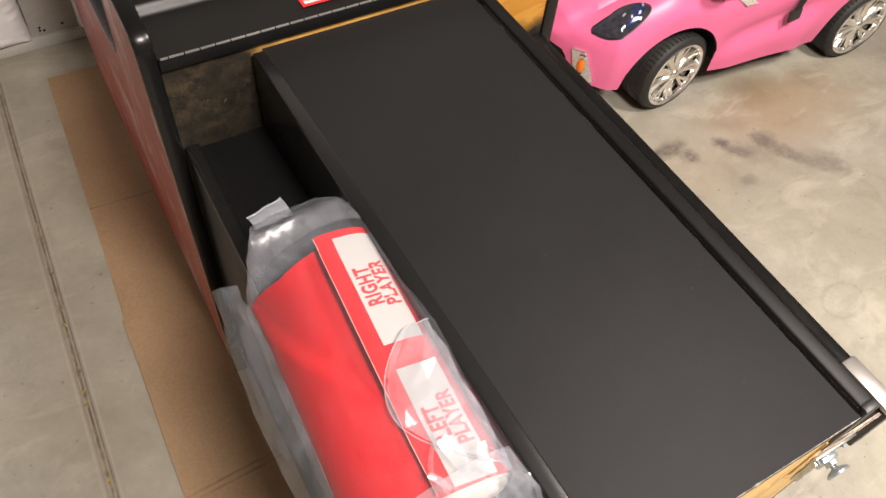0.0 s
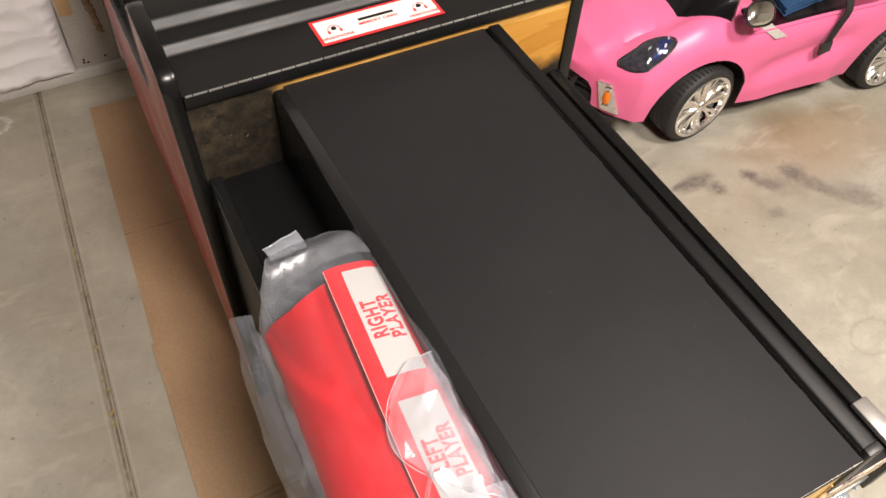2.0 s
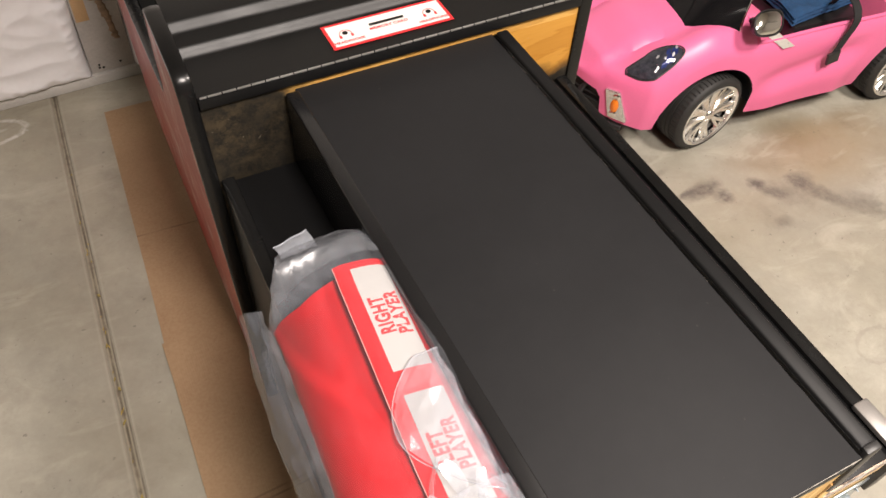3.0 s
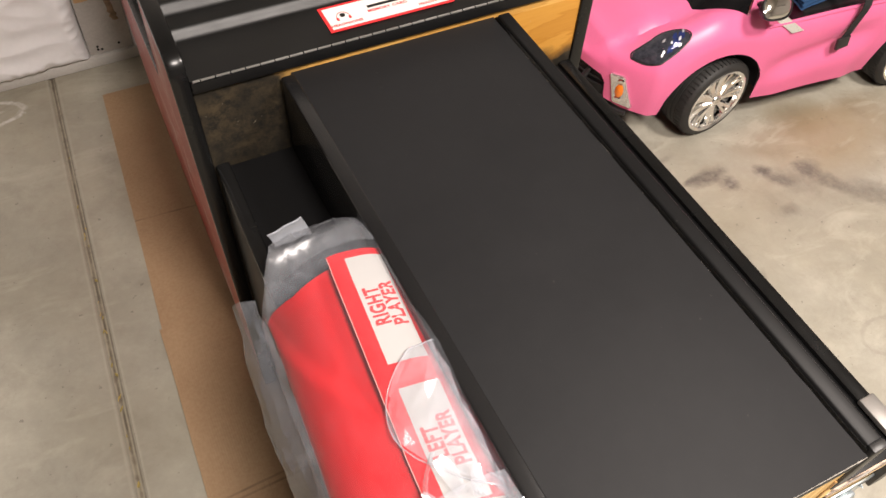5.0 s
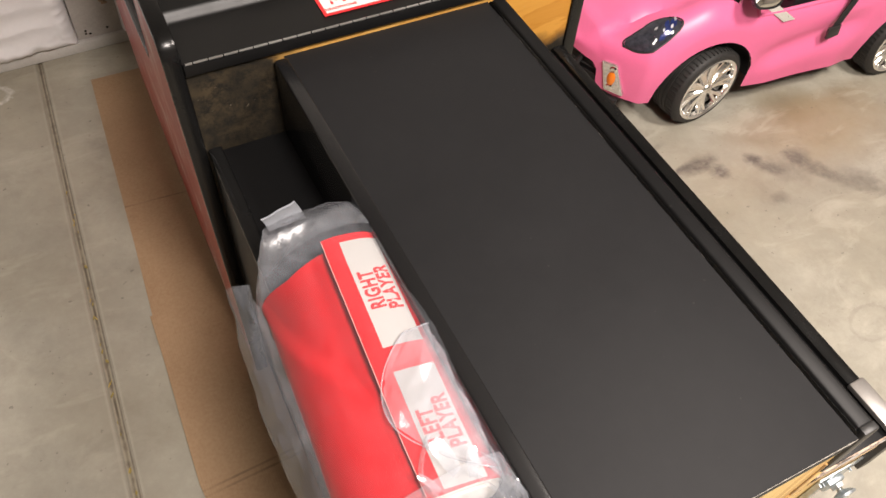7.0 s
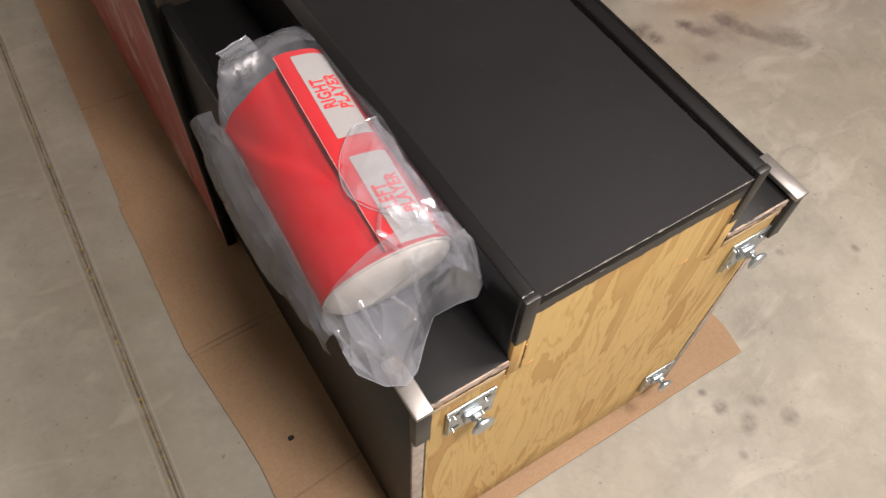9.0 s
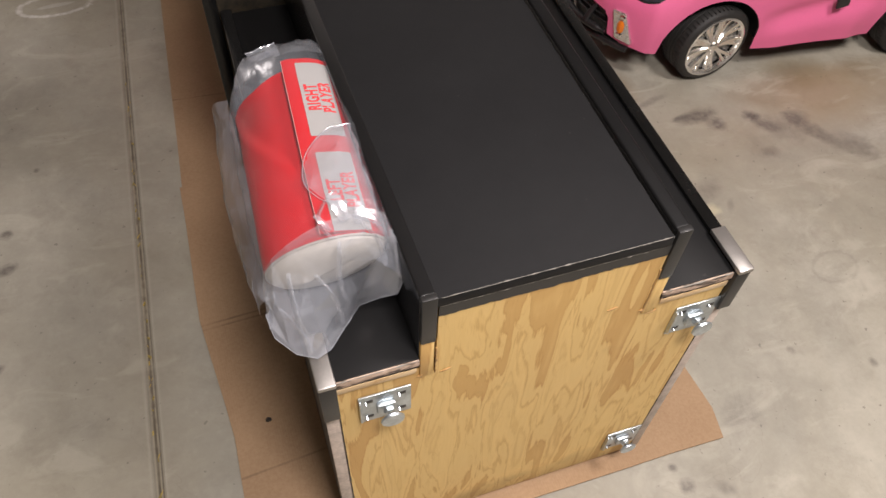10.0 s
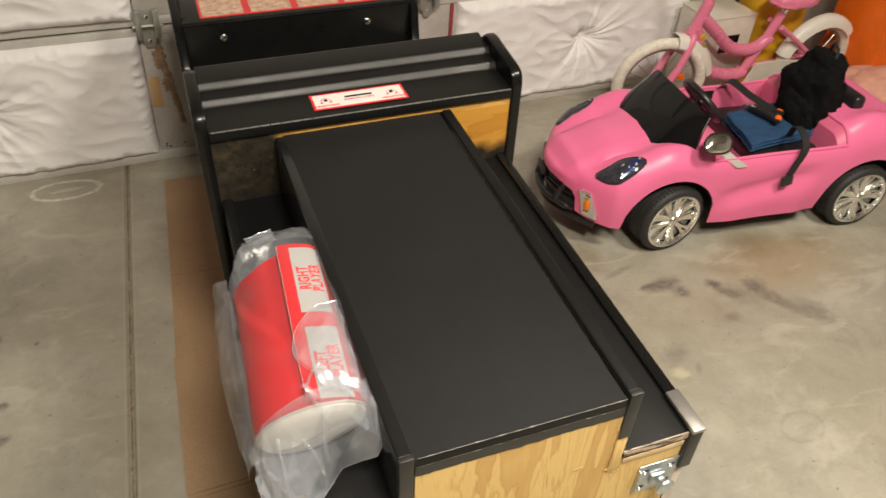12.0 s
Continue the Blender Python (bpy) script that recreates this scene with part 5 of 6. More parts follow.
def section(a):
    """The body's cross line at a, from the near sill over the top to the far sill."""
    hw, zt, zl = half_width(a), lerp_table(a, ZTOP), low_edge(a)
    zm = max(lerp_table(a, [(0.3, 0.20), (0.5, 0.262), (0.95, 0.262), (1.1, 0.2)]), zl + 0.012)
    door = min(max((a - 0.50) / 0.10, 0), 1) * min(max((0.93 - a) / 0.06, 0), 1)
    zcr = 0.200 + (a - 0.55) * 0.155
    pts = []
    for k in range(LOW):
        z = zl + (zm - zl) * k / (LOW - 1)
        tuck = 0.012 * max(0, (0.2 - z) / 0.1) ** 1.5 * (1 - door)
        under = (zcr - z) / 0.03
        tuck += min((z - zl) / 0.06, 1) * door * (0.014 * math.exp(-under ** 2) if under < 0 else 0.014 * math.exp(-(under * 0.7) ** 2) - 0.006 * min(under / 2, 1))
        pts.append((BC - hw + tuck, z))
    for k in range(1, 40):
        t = math.pi * k / 40
        cs, sn = math.cos(t), math.sin(t)
        b = BC - hw * math.copysign(abs(cs) ** 0.52, cs)
        z = zm + (zt - zm) * sn ** 0.55
        e = abs(b - BC) / HW
        fend = math.exp(-((e - 0.78) / 0.17) ** 2)
        z -= 0.007 * math.exp(-((e - 0.45) / 0.045) ** 2) * math.exp(-((a - 0.16) / 0.11) ** 2)
        z += 0.006 * math.exp(-((e - 0.33) / 0.05) ** 2) * math.exp(-((a - 0.14) / 0.10) ** 2)
        z += 0.022 * fend * math.exp(-((a - 0.30) / 0.17) ** 2) + 0.030 * fend * math.exp(-((a - 1.12) / 0.15) ** 2)
        z -= 0.016 * math.exp(-((e - 0.5) / 0.12) ** 2) * math.exp(-((a - 0.16) / 0.16) ** 2)
        z += 0.006 * math.exp(-(e / 0.2) ** 2) * math.exp(-((a - 0.2) / 0.2) ** 2)
        pts.append((b, z))
    return pts + [(2 * BC - b, z) for b, z in reversed(pts[:LOW])]


STATIONS = sorted({round(-0.0098 + 0.0137 * k, 4) for k in range(99)} | {-0.004, 0.010, 0.04, 0.047, 0.47, 1.0, AF - RARCH, AF + RARCH, AR - RARCH, AR + RARCH})
C0, C1, K0, K1 = 0.47, 1.0, 17, 44
bm = bmesh.new()
rowsv = [[bm.verts.new((a, b, z)) for b, z in section(a)] for a in STATIONS]
for i in range(len(rowsv) - 1):
    mid = (STATIONS[i] + STATIONS[i + 1]) / 2
    for j in range(len(rowsv[i]) - 1):
        if C0 < mid < C1 and K0 <= j < K1:
            continue
        bm.faces.new((rowsv[i][j], rowsv[i][j + 1], rowsv[i + 1][j + 1], rowsv[i + 1][j]))
bm.faces.new(rowsv[0])
bm.faces.new(rowsv[-1])
part("body", bm, M_PINK, car, "glossy pink plastic body shell")

# cockpit tub, its rim, underbody
s0, s1 = section(C0), section(C1)
nb, fb = s0[K0][0], s0[K1][0]
zc = s0[K0][1]
tub = bmesh.new()
rim_line = [(a, section(a)[K0][0], section(a)[K0][1]) for a in STATIONS if C0 <= a <= C1]
far_line = [(a, section(a)[K1][0], section(a)[K1][1]) for a in STATIONS if C0 <= a <= C1]
front_line = [(C0, b, z) for b, z in s0[K0:K1 + 1]]
back_line = [(C1, b, z) for b, z in s1[K0:K1 + 1]]
for line, dx, dy in ((rim_line, 0, 0.02), (far_line, 0, -0.02), (front_line, 0.02, 0), (back_line, -0.03, 0)):
    grid([line, [(a + dx, b + dy, z - 0.03) for a, b, z in line], [(a + 1.4 * dx, b + 1.4 * dy, 0.245) for a, b, z in line]], tub)
box(tub, C0 + 0.02, C1 - 0.03, nb + 0.02, fb - 0.02, 0.235, 0.246)
part("cockpit_tub", tub, M_PINKIN, car)
part("cockpit_rim", tube(rim_line + back_line[1:-1] + far_line[::-1] + front_line[::-1][1:-1], 0.006, 8, closed=True), M_PINK, car)
part("underbody", one_box(0.05, 1.30, 0.12, 0.41, 0.075, 0.22, 0.01), M_PLASTIC, car)
for c in (AF, AR):
    for b0, b1 in ((0.014, 0.12), (0.404, 0.51)):
        part("wheel_well", grid([[(c + (RARCH - 0.002) * math.cos(t), b, 0.13 + (RARCH - 0.002) * math.sin(t)) for t in (math.pi * k / 16 for k in range(17))] for b in (b0, b1)]), M_PLASTIC, car)

# wheels
def wheel(a, b, steer, side):
    w = new("wheel")
    w.parent = car
    w.matrix_basis = Matrix.Translation((a, b, RW)) @ pose(0, 0, 0, 0, 0, steer) @ pose(0, 0, 0, 90 if side < 0 else -90, 0, 0)
    half = 0.054
    tyre = lathe([(0.098, half - 0.004), (0.104, half), (0.114, half), (0.122, half - 0.006), (0.1275, half - 0.016), (0.128, 0.018), (0.1255, 0.0165), (0.1255, 0.0145), (0.128, 0.013), (0.128, 0.002), (0.1255, 0.001), (0.1255, -0.001), (0.128, -0.002), (0.128, -0.013), (0.1255, -0.0145), (0.1255, -0.0165), (0.128, -0.018), (0.1275, -half + 0.016), (0.122, -half + 0.006), (0.112, -half), (0.098, -half)], 56, caps=False)
    for k in range(56):
        t = 2 * math.pi * (k + 0.5) / 56
        box(tyre, -0.0015, 0.0015, 0.017, half - 0.010, -0.0012, 0.0012, m=Matrix.Rotation(t, 4, "Z") @ Matrix.Translation((0.1278, 0, 0)) @ pose(0, 0, 0, 90, 0, 0))
        box(tyre, -0.0015, 0.0015, -half + 0.010, -0.017, -0.0012, 0.0012, m=Matrix.Rotation(t, 4, "Z") @ Matrix.Translation((0.1278, 0, 0)) @ pose(0, 0, 0, 90, 0, 0))
    part("tyre", tyre, M_TYRE, w)
    rim = lathe([(0.104, half - 0.012), (0.1055, half + 0.0015), (0.101, half + 0.0035), (0.0955, half - 0.001), (0.093, half - 0.014)], 56, caps=False)
    lathe([(0.0, half + 0.001), (0.012, half + 0.001), (0.017, half - 0.003), (0.019, half - 0.010), (0.021, half - 0.02)], 24, rim, caps=False)
    for k in range(9):
        for d, wd in ((-0.13, 0.0085), (0.13, 0.0085)):
            t = 2 * math.pi * k / 9 + d
            rows = []
            for i in range(5):
                r = 0.014 + (0.097 - 0.014) * i / 4
                tt = t - d * 0.9 * (1 - i / 4)
                h = half - 0.004 - 0.006 * math.sin(math.pi * i / 4)
                er, et = Vector((math.cos(tt), math.sin(tt), 0)), Vector((-math.sin(tt), math.cos(tt), 0))
                ww = wd * (1.3 - 0.1 * i)
                rows.append([er * r - et * ww + Vector((0, 0, h - 0.008)), er * r - et * ww * 0.5 + Vector((0, 0, h)), er * r + et * ww * 0.5 + Vector((0, 0, h)), er * r + et * ww + Vector((0, 0, h - 0.008))])
            grid(rows, rim)
    part("rim", rim, M_RIM, w, "chrome multi-spoke wheel rim")
    part("rim_back", lathe([(0.0, half - 0.030), (0.05, half - 0.034), (0.098, half - 0.026)], 40), M_RIMDARK, w, "faceted chrome dish behind the spokes")
    part("hub_cap", lathe([(0.0, half + 0.004), (0.008, half + 0.003), (0.0115, half + 0.001)], 20), M_CHROME, w)


wheel(AF + 0.012, 0.046, 8, -1)
wheel(AR, 0.046, 0, -1)
wheel(AF, 0.476, 6, 1)
wheel(AR, 0.479, 0, 1)


def patch(cells, grow):
    """A piece of skin on the body: cells gives rows of (a, k) with k along the cross line."""
    rows = []
    for row in cells:
        out = []
        for a, k in row:
            s = section(a)
            i = min(int(k), len(s) - 2)
            f = k - i
            b, z = s[i][0] + (s[i + 1][0] - s[i][0]) * f, s[i][1] + (s[i + 1][1] - s[i][1]) * f
            t = Vector((0, s[i + 1][0] - s[i][0], s[i + 1][1] - s[i][1])).normalized()
            out.append(Vector((a, b, z)) + Vector((-0.25, -t.z, t.y)).normalized() * grow)
        rows.append(out)
    return rows


def lens(a0, k0, ra, rk, shear):
    """A rounded slanting oblong on the fender, as rings of (a, k)."""
    rings = []
    for r in (0.01, 0.3, 0.6, 0.8, 0.92, 1.0):
        ring = []
        for i in range(40):
            t = 2 * math.pi * i / 40
            x, y = math.copysign(abs(math.cos(t)) ** 0.45, math.cos(t)), math.copysign(abs(math.sin(t)) ** 0.55, math.sin(t))
            ring.append((a0 + r * (ra * x * (1 - 0.12 * y) + shear * y), k0 + r * rk * y))
        rings.append(ring)
    return rings


for flip in (False, True):
    def skin(cells, grow):
        return patch([[(a, 2 * LOW + 38 - k if flip else k) for a, k in row] for row in cells], grow)
    ring = curve_pts([(a, k * 0.01, 0) for a, k in ((0.083, 19.4), (0.112, 17.0), (0.172, 18.1), (0.230, 20.8), (0.210, 24.0), (0.150, 25.0), (0.095, 22.6), (0.083, 19.4))], 6)[:-1]
    mid = sum(ring, Vector()) / len(ring)
    shape = [[((mid.lerp(p, r)).x, mid.lerp(p, r).y * 100) for p in ring] for r in (0.01, 0.3, 0.6, 0.8, 0.92, 1.0)]
    outer = skin(shape, 0.0035)
    outer[-1] = skin(shape, -0.002)[-1]
    hl = part("headlight", grid(outer, close=True), M_LENS, car, "dark glossy headlight lens")
    part("bezel", tube(skin(shape[-1:], 0.001)[0], 0.0022, 6, closed=True), M_PLASTIC, hl)
    for a0, k0, ra, rk, sh in ((0.187, 20.9, 0.012, 1.1, 0.006), (0.206, 22.1, 0.009, 0.9, 0.004), (0.168, 20.0, 0.008, 0.8, 0.004), (0.190, 22.6, 0.006, 0.6, 0.003)):
        part("reflector", grid(skin(lens(a0, k0, ra, rk, sh), 0.0050), close=True), M_BLUELENS, hl, "blue faceted reflector")
    for a0, k0, ra, rk, sh in ((0.199, 21.5, 0.0035, 0.45, 0.002), (0.215, 22.9, 0.003, 0.4, 0.002), (0.176, 21.4, 0.0025, 0.35, 0.001), (0.160, 22.6, 0.004, 0.3, 0.002), (0.150, 20.0, 0.003, 0.3, 0.001), (0.196, 20.1, 0.003, 0.3, 0.001)):
        part("reflector", grid(skin(lens(a0, k0, ra, rk, sh), 0.0055), close=True), M_CLEAR, hl, "silver faceted reflector")


def side_b(a, z):
    """Where the near flank stands at height z."""
    s = section(a)
    for p, q in zip(s, s[1:]):
        if p[1] <= z <= q[1]:
            return p[0] + (q[0] - p[0]) * (z - p[1]) / max(q[1] - p[1], 1e-6)
    return s[0][0]


# nose: black grille behind the opening, bumper bar, lower lip, corner lamps
def plan(s):
    return -0.0112 + 0.15 * (min(abs(s), HW) / HW) ** 1.8


def nose_line(z, back, reach, n=40):
    """A line round the nose at height z, set back from the skin."""
    pts = []
    for k in range(n + 1):
        s = reach * (-1 + 2 * k / n)
        pts.append((plan(s) + back, BC + s, z))
    return pts


part("grille", grid([nose_line(0.085, 0.03, 0.165), nose_line(0.13, 0.022, 0.165), nose_line(0.17, 0.022, 0.160), nose_line(0.235, 0.012, 0.150)]), M_PLASTIC, car, "black front grille")
for z in (0.155, 0.175, 0.195):
    part("grille_bar", tube(nose_line(z, 0.019, 0.135), 0.0035, 6), M_TAPE, car)
part("badge_plate", one_box(-0.004, 0.006, BC + 0.03, BC + 0.10, 0.165, 0.200, 0.003), M_TAPE, car, "dark grey plate in the grille")
bar = part("bumper_bar", tube(nose_line(0.142, -0.010, 0.150), [0.006] * 3 + [0.0115] * 35 + [0.006] * 3, 10), M_PLASTIC, car, "black plastic bumper bar")
for s in (-0.085, 0.085):
    part("strut", tube([(plan(s) - 0.012, BC + s, 0.146), (plan(s) - 0.004, BC + s, 0.175), (plan(s) + 0.014, BC + s, 0.20)], [0.012, 0.010, 0.007], 10), M_PLASTIC, bar)
part("lower_lip", tube(nose_line(0.106, 0.008, 0.205), 0.011, 10), M_PLASTIC, car, "black plastic lower lip")
for far in (False, True):
    ml = bmesh.new()
    corners = [(0.046, 0.228), (0.073, 0.230), (0.100, 0.134), (0.061, 0.138)]
    front, rear = [], []
    for a, z in corners:
        b = BC - half_width(a)
        p, q = Vector((a - 0.007, b - 0.006, z)), Vector((a + 0.02, b + 0.012, z))
        if far:
            p.y, q.y = 2 * BC - p.y, 2 * BC - q.y
        front.append(p)
        rear.append(q)
    vf, vr = [ml.verts.new(p) for p in front], [ml.verts.new(p) for p in rear]
    ml.faces.new(vf), ml.faces.new(vr)
    for i in range(4):
        ml.faces.new((vf[i], vf[(i + 1) % 4], vr[(i + 1) % 4], vr[i]))
    bmesh.ops.bevel(ml, geom=ml.edges[:], offset=0.003, segments=2, affect="EDGES")
    lampm = part("corner_lamp", ml, M_LAMPGLASS, car, "clear corner lamp with amber centre")
    cen = sum(front, Vector()) / 4
    nrm = (front[1] - front[0]).cross(front[3] - front[0]).normalized()
    if nrm.x > 0:
        nrm = -nrm
    face_m = Matrix.Translation(cen + nrm * 0.0005) @ nrm.to_track_quat("Z", "Y").to_matrix().to_4x4()
    part("amber_bulb", lathe([(0.0, 0.006), (0.009, 0.004), (0.0125, 0.0)], 16, m=face_m @ Matrix.Diagonal((1.0, 1.9, 1, 1))), M_AMBER, lampm)
    for up in (-0.03, 0.03):
        part("reflector", lathe([(0.0, 0.001), (0.007, 0.0025), (0.0115, 0.0)], 12, m=Matrix.Translation(Vector((0, 0, up))) @ face_m), M_CHROME, lampm)

# windscreen, steering wheel, mirrors, door handle
rows = []
for i in range(13):
    f = i / 12
    row = []
    for j in range(41):
        s = -1 + 2 * j / 40
        low = Vector((0.283 + 0.118 * abs(s) ** 4.0, BC + 0.228 * s, lerp_table(0.283 + 0.118 * abs(s) ** 4.0, ZTOP) - 0.010 - 0.022 * abs(s) ** 6))
        high = Vector((0.440 + 0.012 * s * s, BC + 0.180 * s, 0.484 - 0.008 * s * s))
        row.append(low.lerp(high, f) + Vector((-0.008, 0, 0.010)) * math.sin(math.pi * f))
    rows.append(row)
edge_near = [row[0] for row in rows]
rows += [[p + Vector((0.004, 0, -0.004)) for p in row] for row in reversed(rows)]
ws = part("windscreen", grid(rows), M_WIND, car, "smoked dark plastic windscreen")
part("screen_edge", tube(edge_near, 0.0016, 6), M_CHROME, ws)
part("dashboard", one_box(0.44, 0.53, 0.08, 0.445, 0.33, 0.395, 0.02, 3), M_PINKIN, car)
part("radio", one_box(0.62, 0.72, 0.440, 0.448, 0.335, 0.37, 0.004), M_PLASTIC, car, "black radio panel")
SW = Matrix.Translation((0.550, 0.275, 0.430)) @ pose(0, 0, 0, 0, 48, 0)
ringw = tube([SW @ Vector((0.082 * math.cos(t), 0.090 * math.sin(t), 0)) for t in (2 * math.pi * k / 32 for k in range(32))], 0.0135, 10, closed=True)
for t in (0.2, math.pi - 0.2, -math.pi / 2):
    tube([SW @ Vector((0, 0, -0.006)), SW @ Vector((0.072 * math.cos(t), 0.082 * math.sin(t), 0))], 0.009, 8, ringw)
lathe([(0.0, 0.006), (0.022, 0.004), (0.026, -0.01), (0.0, -0.012)], 18, ringw, SW)
sw = part("steering_wheel", ringw, M_PLASTIC, car, "black plastic steering wheel")
part("column", tube([SW @ Vector((0, 0, -0.008)), (0.50, 0.275, 0.37)], 0.014, 10), M_PLASTIC, sw)
# wing mirror, folded out from the near door
mz = Vector((0.10, -0.72, 0.68)).normalized()
mx = Vector((0.96, 0.10, -0.18))
mx = (mx - mz * mx.dot(mz)).normalized()
my = mz.cross(mx)
MM = Matrix(((mx.x, my.x, mz.x, 0.440), (mx.y, my.y, mz.y, -0.012), (mx.z, my.z, mz.z, 0.437), (0, 0, 0, 1)))


def mirror_ring(grow, h, n=36):
    ring = []
    for k in range(n):
        t = 2 * math.pi * k / n
        c, s = math.cos(t), math.sin(t)
        x, y = math.copysign(abs(c) ** 0.7, c) * (0.050 + grow), math.copysign(abs(s) ** 0.75, s) * (0.033 + grow)
        ring.append(MM @ Vector((x + 0.010 * y / 0.034, y, h)))
    return ring


shell = grid([mirror_ring(-0.024, -0.032), mirror_ring(-0.012, -0.028), mirror_ring(-0.002, -0.016), mirror_ring(0.004, -0.002), mirror_ring(0.004, 0.002), mirror_ring(0.0, 0.003), mirror_ring(0.0, 0.0)], close=True)
shell.faces.new([v for v in shell.verts][:36])
mr = part("wing_mirror", shell, M_PLASTIC, car, "black wing mirror shell")
part("mirror_glass", grid([mirror_ring(-0.0005, 0.0005), mirror_ring(-0.006, 0.005), mirror_ring(-0.014, 0.009), mirror_ring(-0.024, 0.0115), mirror_ring(-0.0325, 0.012)], close=True), M_CHROME, mr, "chrome mirror face")
part("mirror_arm", tube([MM @ Vector((0.0, -0.01, -0.026)), (0.462, 0.02, 0.405), (0.470, 0.070, 0.385)], [0.012, 0.011, 0.014], 10), M_PLASTIC, mr)
tab = [[Vector((a + 0.006 * k, side_b(a, z) - 0.004 - 0.003 * (k % 2), z)) for a in (a0, a0 + 0.022, a0 + 0.044)] for k, (a0, z) in enumerate(((0.492, 0.366), (0.506, 0.352), (0.524, 0.336), (0.538, 0.322)))]
part("door_handle", grid(tab + [[p + Vector((0, 0.004, -0.001)) for p in row] for row in reversed(tab)]), M_SILVER, car, "silver door handle tab")

# seat, belt, and what lies in the car
part("seat", one_box(0.70, 0.97, 0.105, 0.44, 0.246, 0.30, 0.012), M_PLASTIC, car)
part("seat_back", one_box(1.075, 1.125, 0.13, 0.39, 0.30, 0.472, 0.018, 3), M_PLASTIC, car, "black plastic seat back")
belt = curve_pts([(0.775, -0.006, 0.255), (0.79, -0.006, 0.31), (0.805, -0.003, 0.37), (0.812, 0.035, 0.405), (0.82, 0.09, 0.405), (0.84, 0.13, 0.34), (0.86, 0.18, 0.305)], 8)
rows = [[Vector((p.x - 0.014, p.y, p.z + 0.002)), Vector((p.x + 0.014, p.y, p.z + 0.002)), Vector((p.x + 0.014, p.y + 0.003, p.z - 0.001)), Vector((p.x - 0.014, p.y + 0.003, p.z - 0.001))] for p in belt]
sb = part("seat_belt", grid(rows, close=True), M_STRAP, car, "black webbing seat belt over the door")
part("buckle", one_box(-0.022, 0.022, -0.006, 0.004, -0.020, 0.020, 0.003, m=Matrix.Translation((0.772, -0.008, 0.252)) @ pose(0, 0, 0, 0, -12, 0)), M_TAPE, sb, "grey plastic buckle")
far_belt = curve_pts([(0.770, 0.475, 0.372), (0.785, 0.445, 0.402), (0.825, 0.375, 0.378), (0.870, 0.305, 0.360), (0.905, 0.270, 0.352)], 8)
rows = [[p + Vector((-0.020, -0.012, 0.002)), p + Vector((0.020, 0.012, 0.002)), p + Vector((0.020, 0.012, -0.001)), p + Vector((-0.020, -0.012, -0.001))] for p in far_belt]
part("seat_belt", grid(rows, close=True), M_STRAP, car, "black webbing seat belt over the door")

tw = bmesh.new()
for layer in range(3):
    rows = []
    NU, NV = 40, 32
    for side in (1, -1):
        for i in range(NU + 1):
            row = []
            for j in range(NV + 1):
                u, v = (i / NU if side > 0 else 1 - i / NU), j / NV
                grow = 0.004 * noise.noise(Vector((layer * 3.1, 0, 2)))
                x = 0.676 + 0.305 * u + 0.030 * v + grow
                y = 0.100 + 0.222 * v + 0.055 * u - grow
                e = min(min(u, 1 - u) * 0.262, min(v, 1 - v) * 0.19) / 0.006
                rim = math.sqrt(max(1 - max(1 - e, 0) ** 2, 0))
                sag = 0.010 * noise.noise(Vector((x * 11, y * 11, 0))) + 0.003 * noise.noise(Vector((x * 40, y * 40, layer)))
                row.append((x, y, 0.313 + 0.0125 * layer + sag + side * 0.0062 * rim))
            rows.append(row)
    grid(rows, tw)
towel = part("folded_towel", tw, M_TOWEL)
towel.matrix_world = CAR
tagged(towel, "blue folded towel on the toy car's seat", "towel")

tool = thing("hand_clamp", "black and orange hand tool lying on the blue towel", "hand tool", CAR @ Matrix.Translation((0.815, 0.250, 0.362)) @ pose(0, 0, 0, 0, 0, -52) @ Matrix.Scale(0.76, 4))
part("tool_body", tube(curve_pts([(-0.085, 0.02, 0.004), (-0.04, 0.012, 0.010), (0.0, 0.0, 0.012), (0.045, -0.012, 0.010), (0.075, -0.035, 0.006)], 5), [0.013, 0.015, 0.018, 0.019, 0.020, 0.021, 0.021, 0.021, 0.022, 0.022, 0.021, 0.021, 0.022, 0.022, 0.021, 0.020, 0.019, 0.018, 0.017, 0.016, 0.014], 12), M_PLASTIC, tool)
part("grip", tube(curve_pts([(0.03, 0.0, 0.02), (0.05, 0.03, 0.016), (0.055, 0.06, 0.010)], 5), 0.017, 10), M_PLASTIC, tool)
for x, y in ((0.050, 0.045), (0.066, -0.022)):
    part("orange_pad", lathe([(0.0, 0.012), (0.012, 0.010), (0.017, 0.002), (0.017, -0.006)], 16, m=Matrix.Translation((x, y, 0.020))), M_ORANGE, tool, "orange rubber pad")
part("metal_bar", one_box(-0.115, -0.04, 0.010, 0.030, 0.004, 0.016, 0.003), M_CHROME, tool)
part("label_plate", one_box(-0.075, -0.035, 0.0, 0.022, 0.020, 0.024, 0.001), M_LABELW, tool)


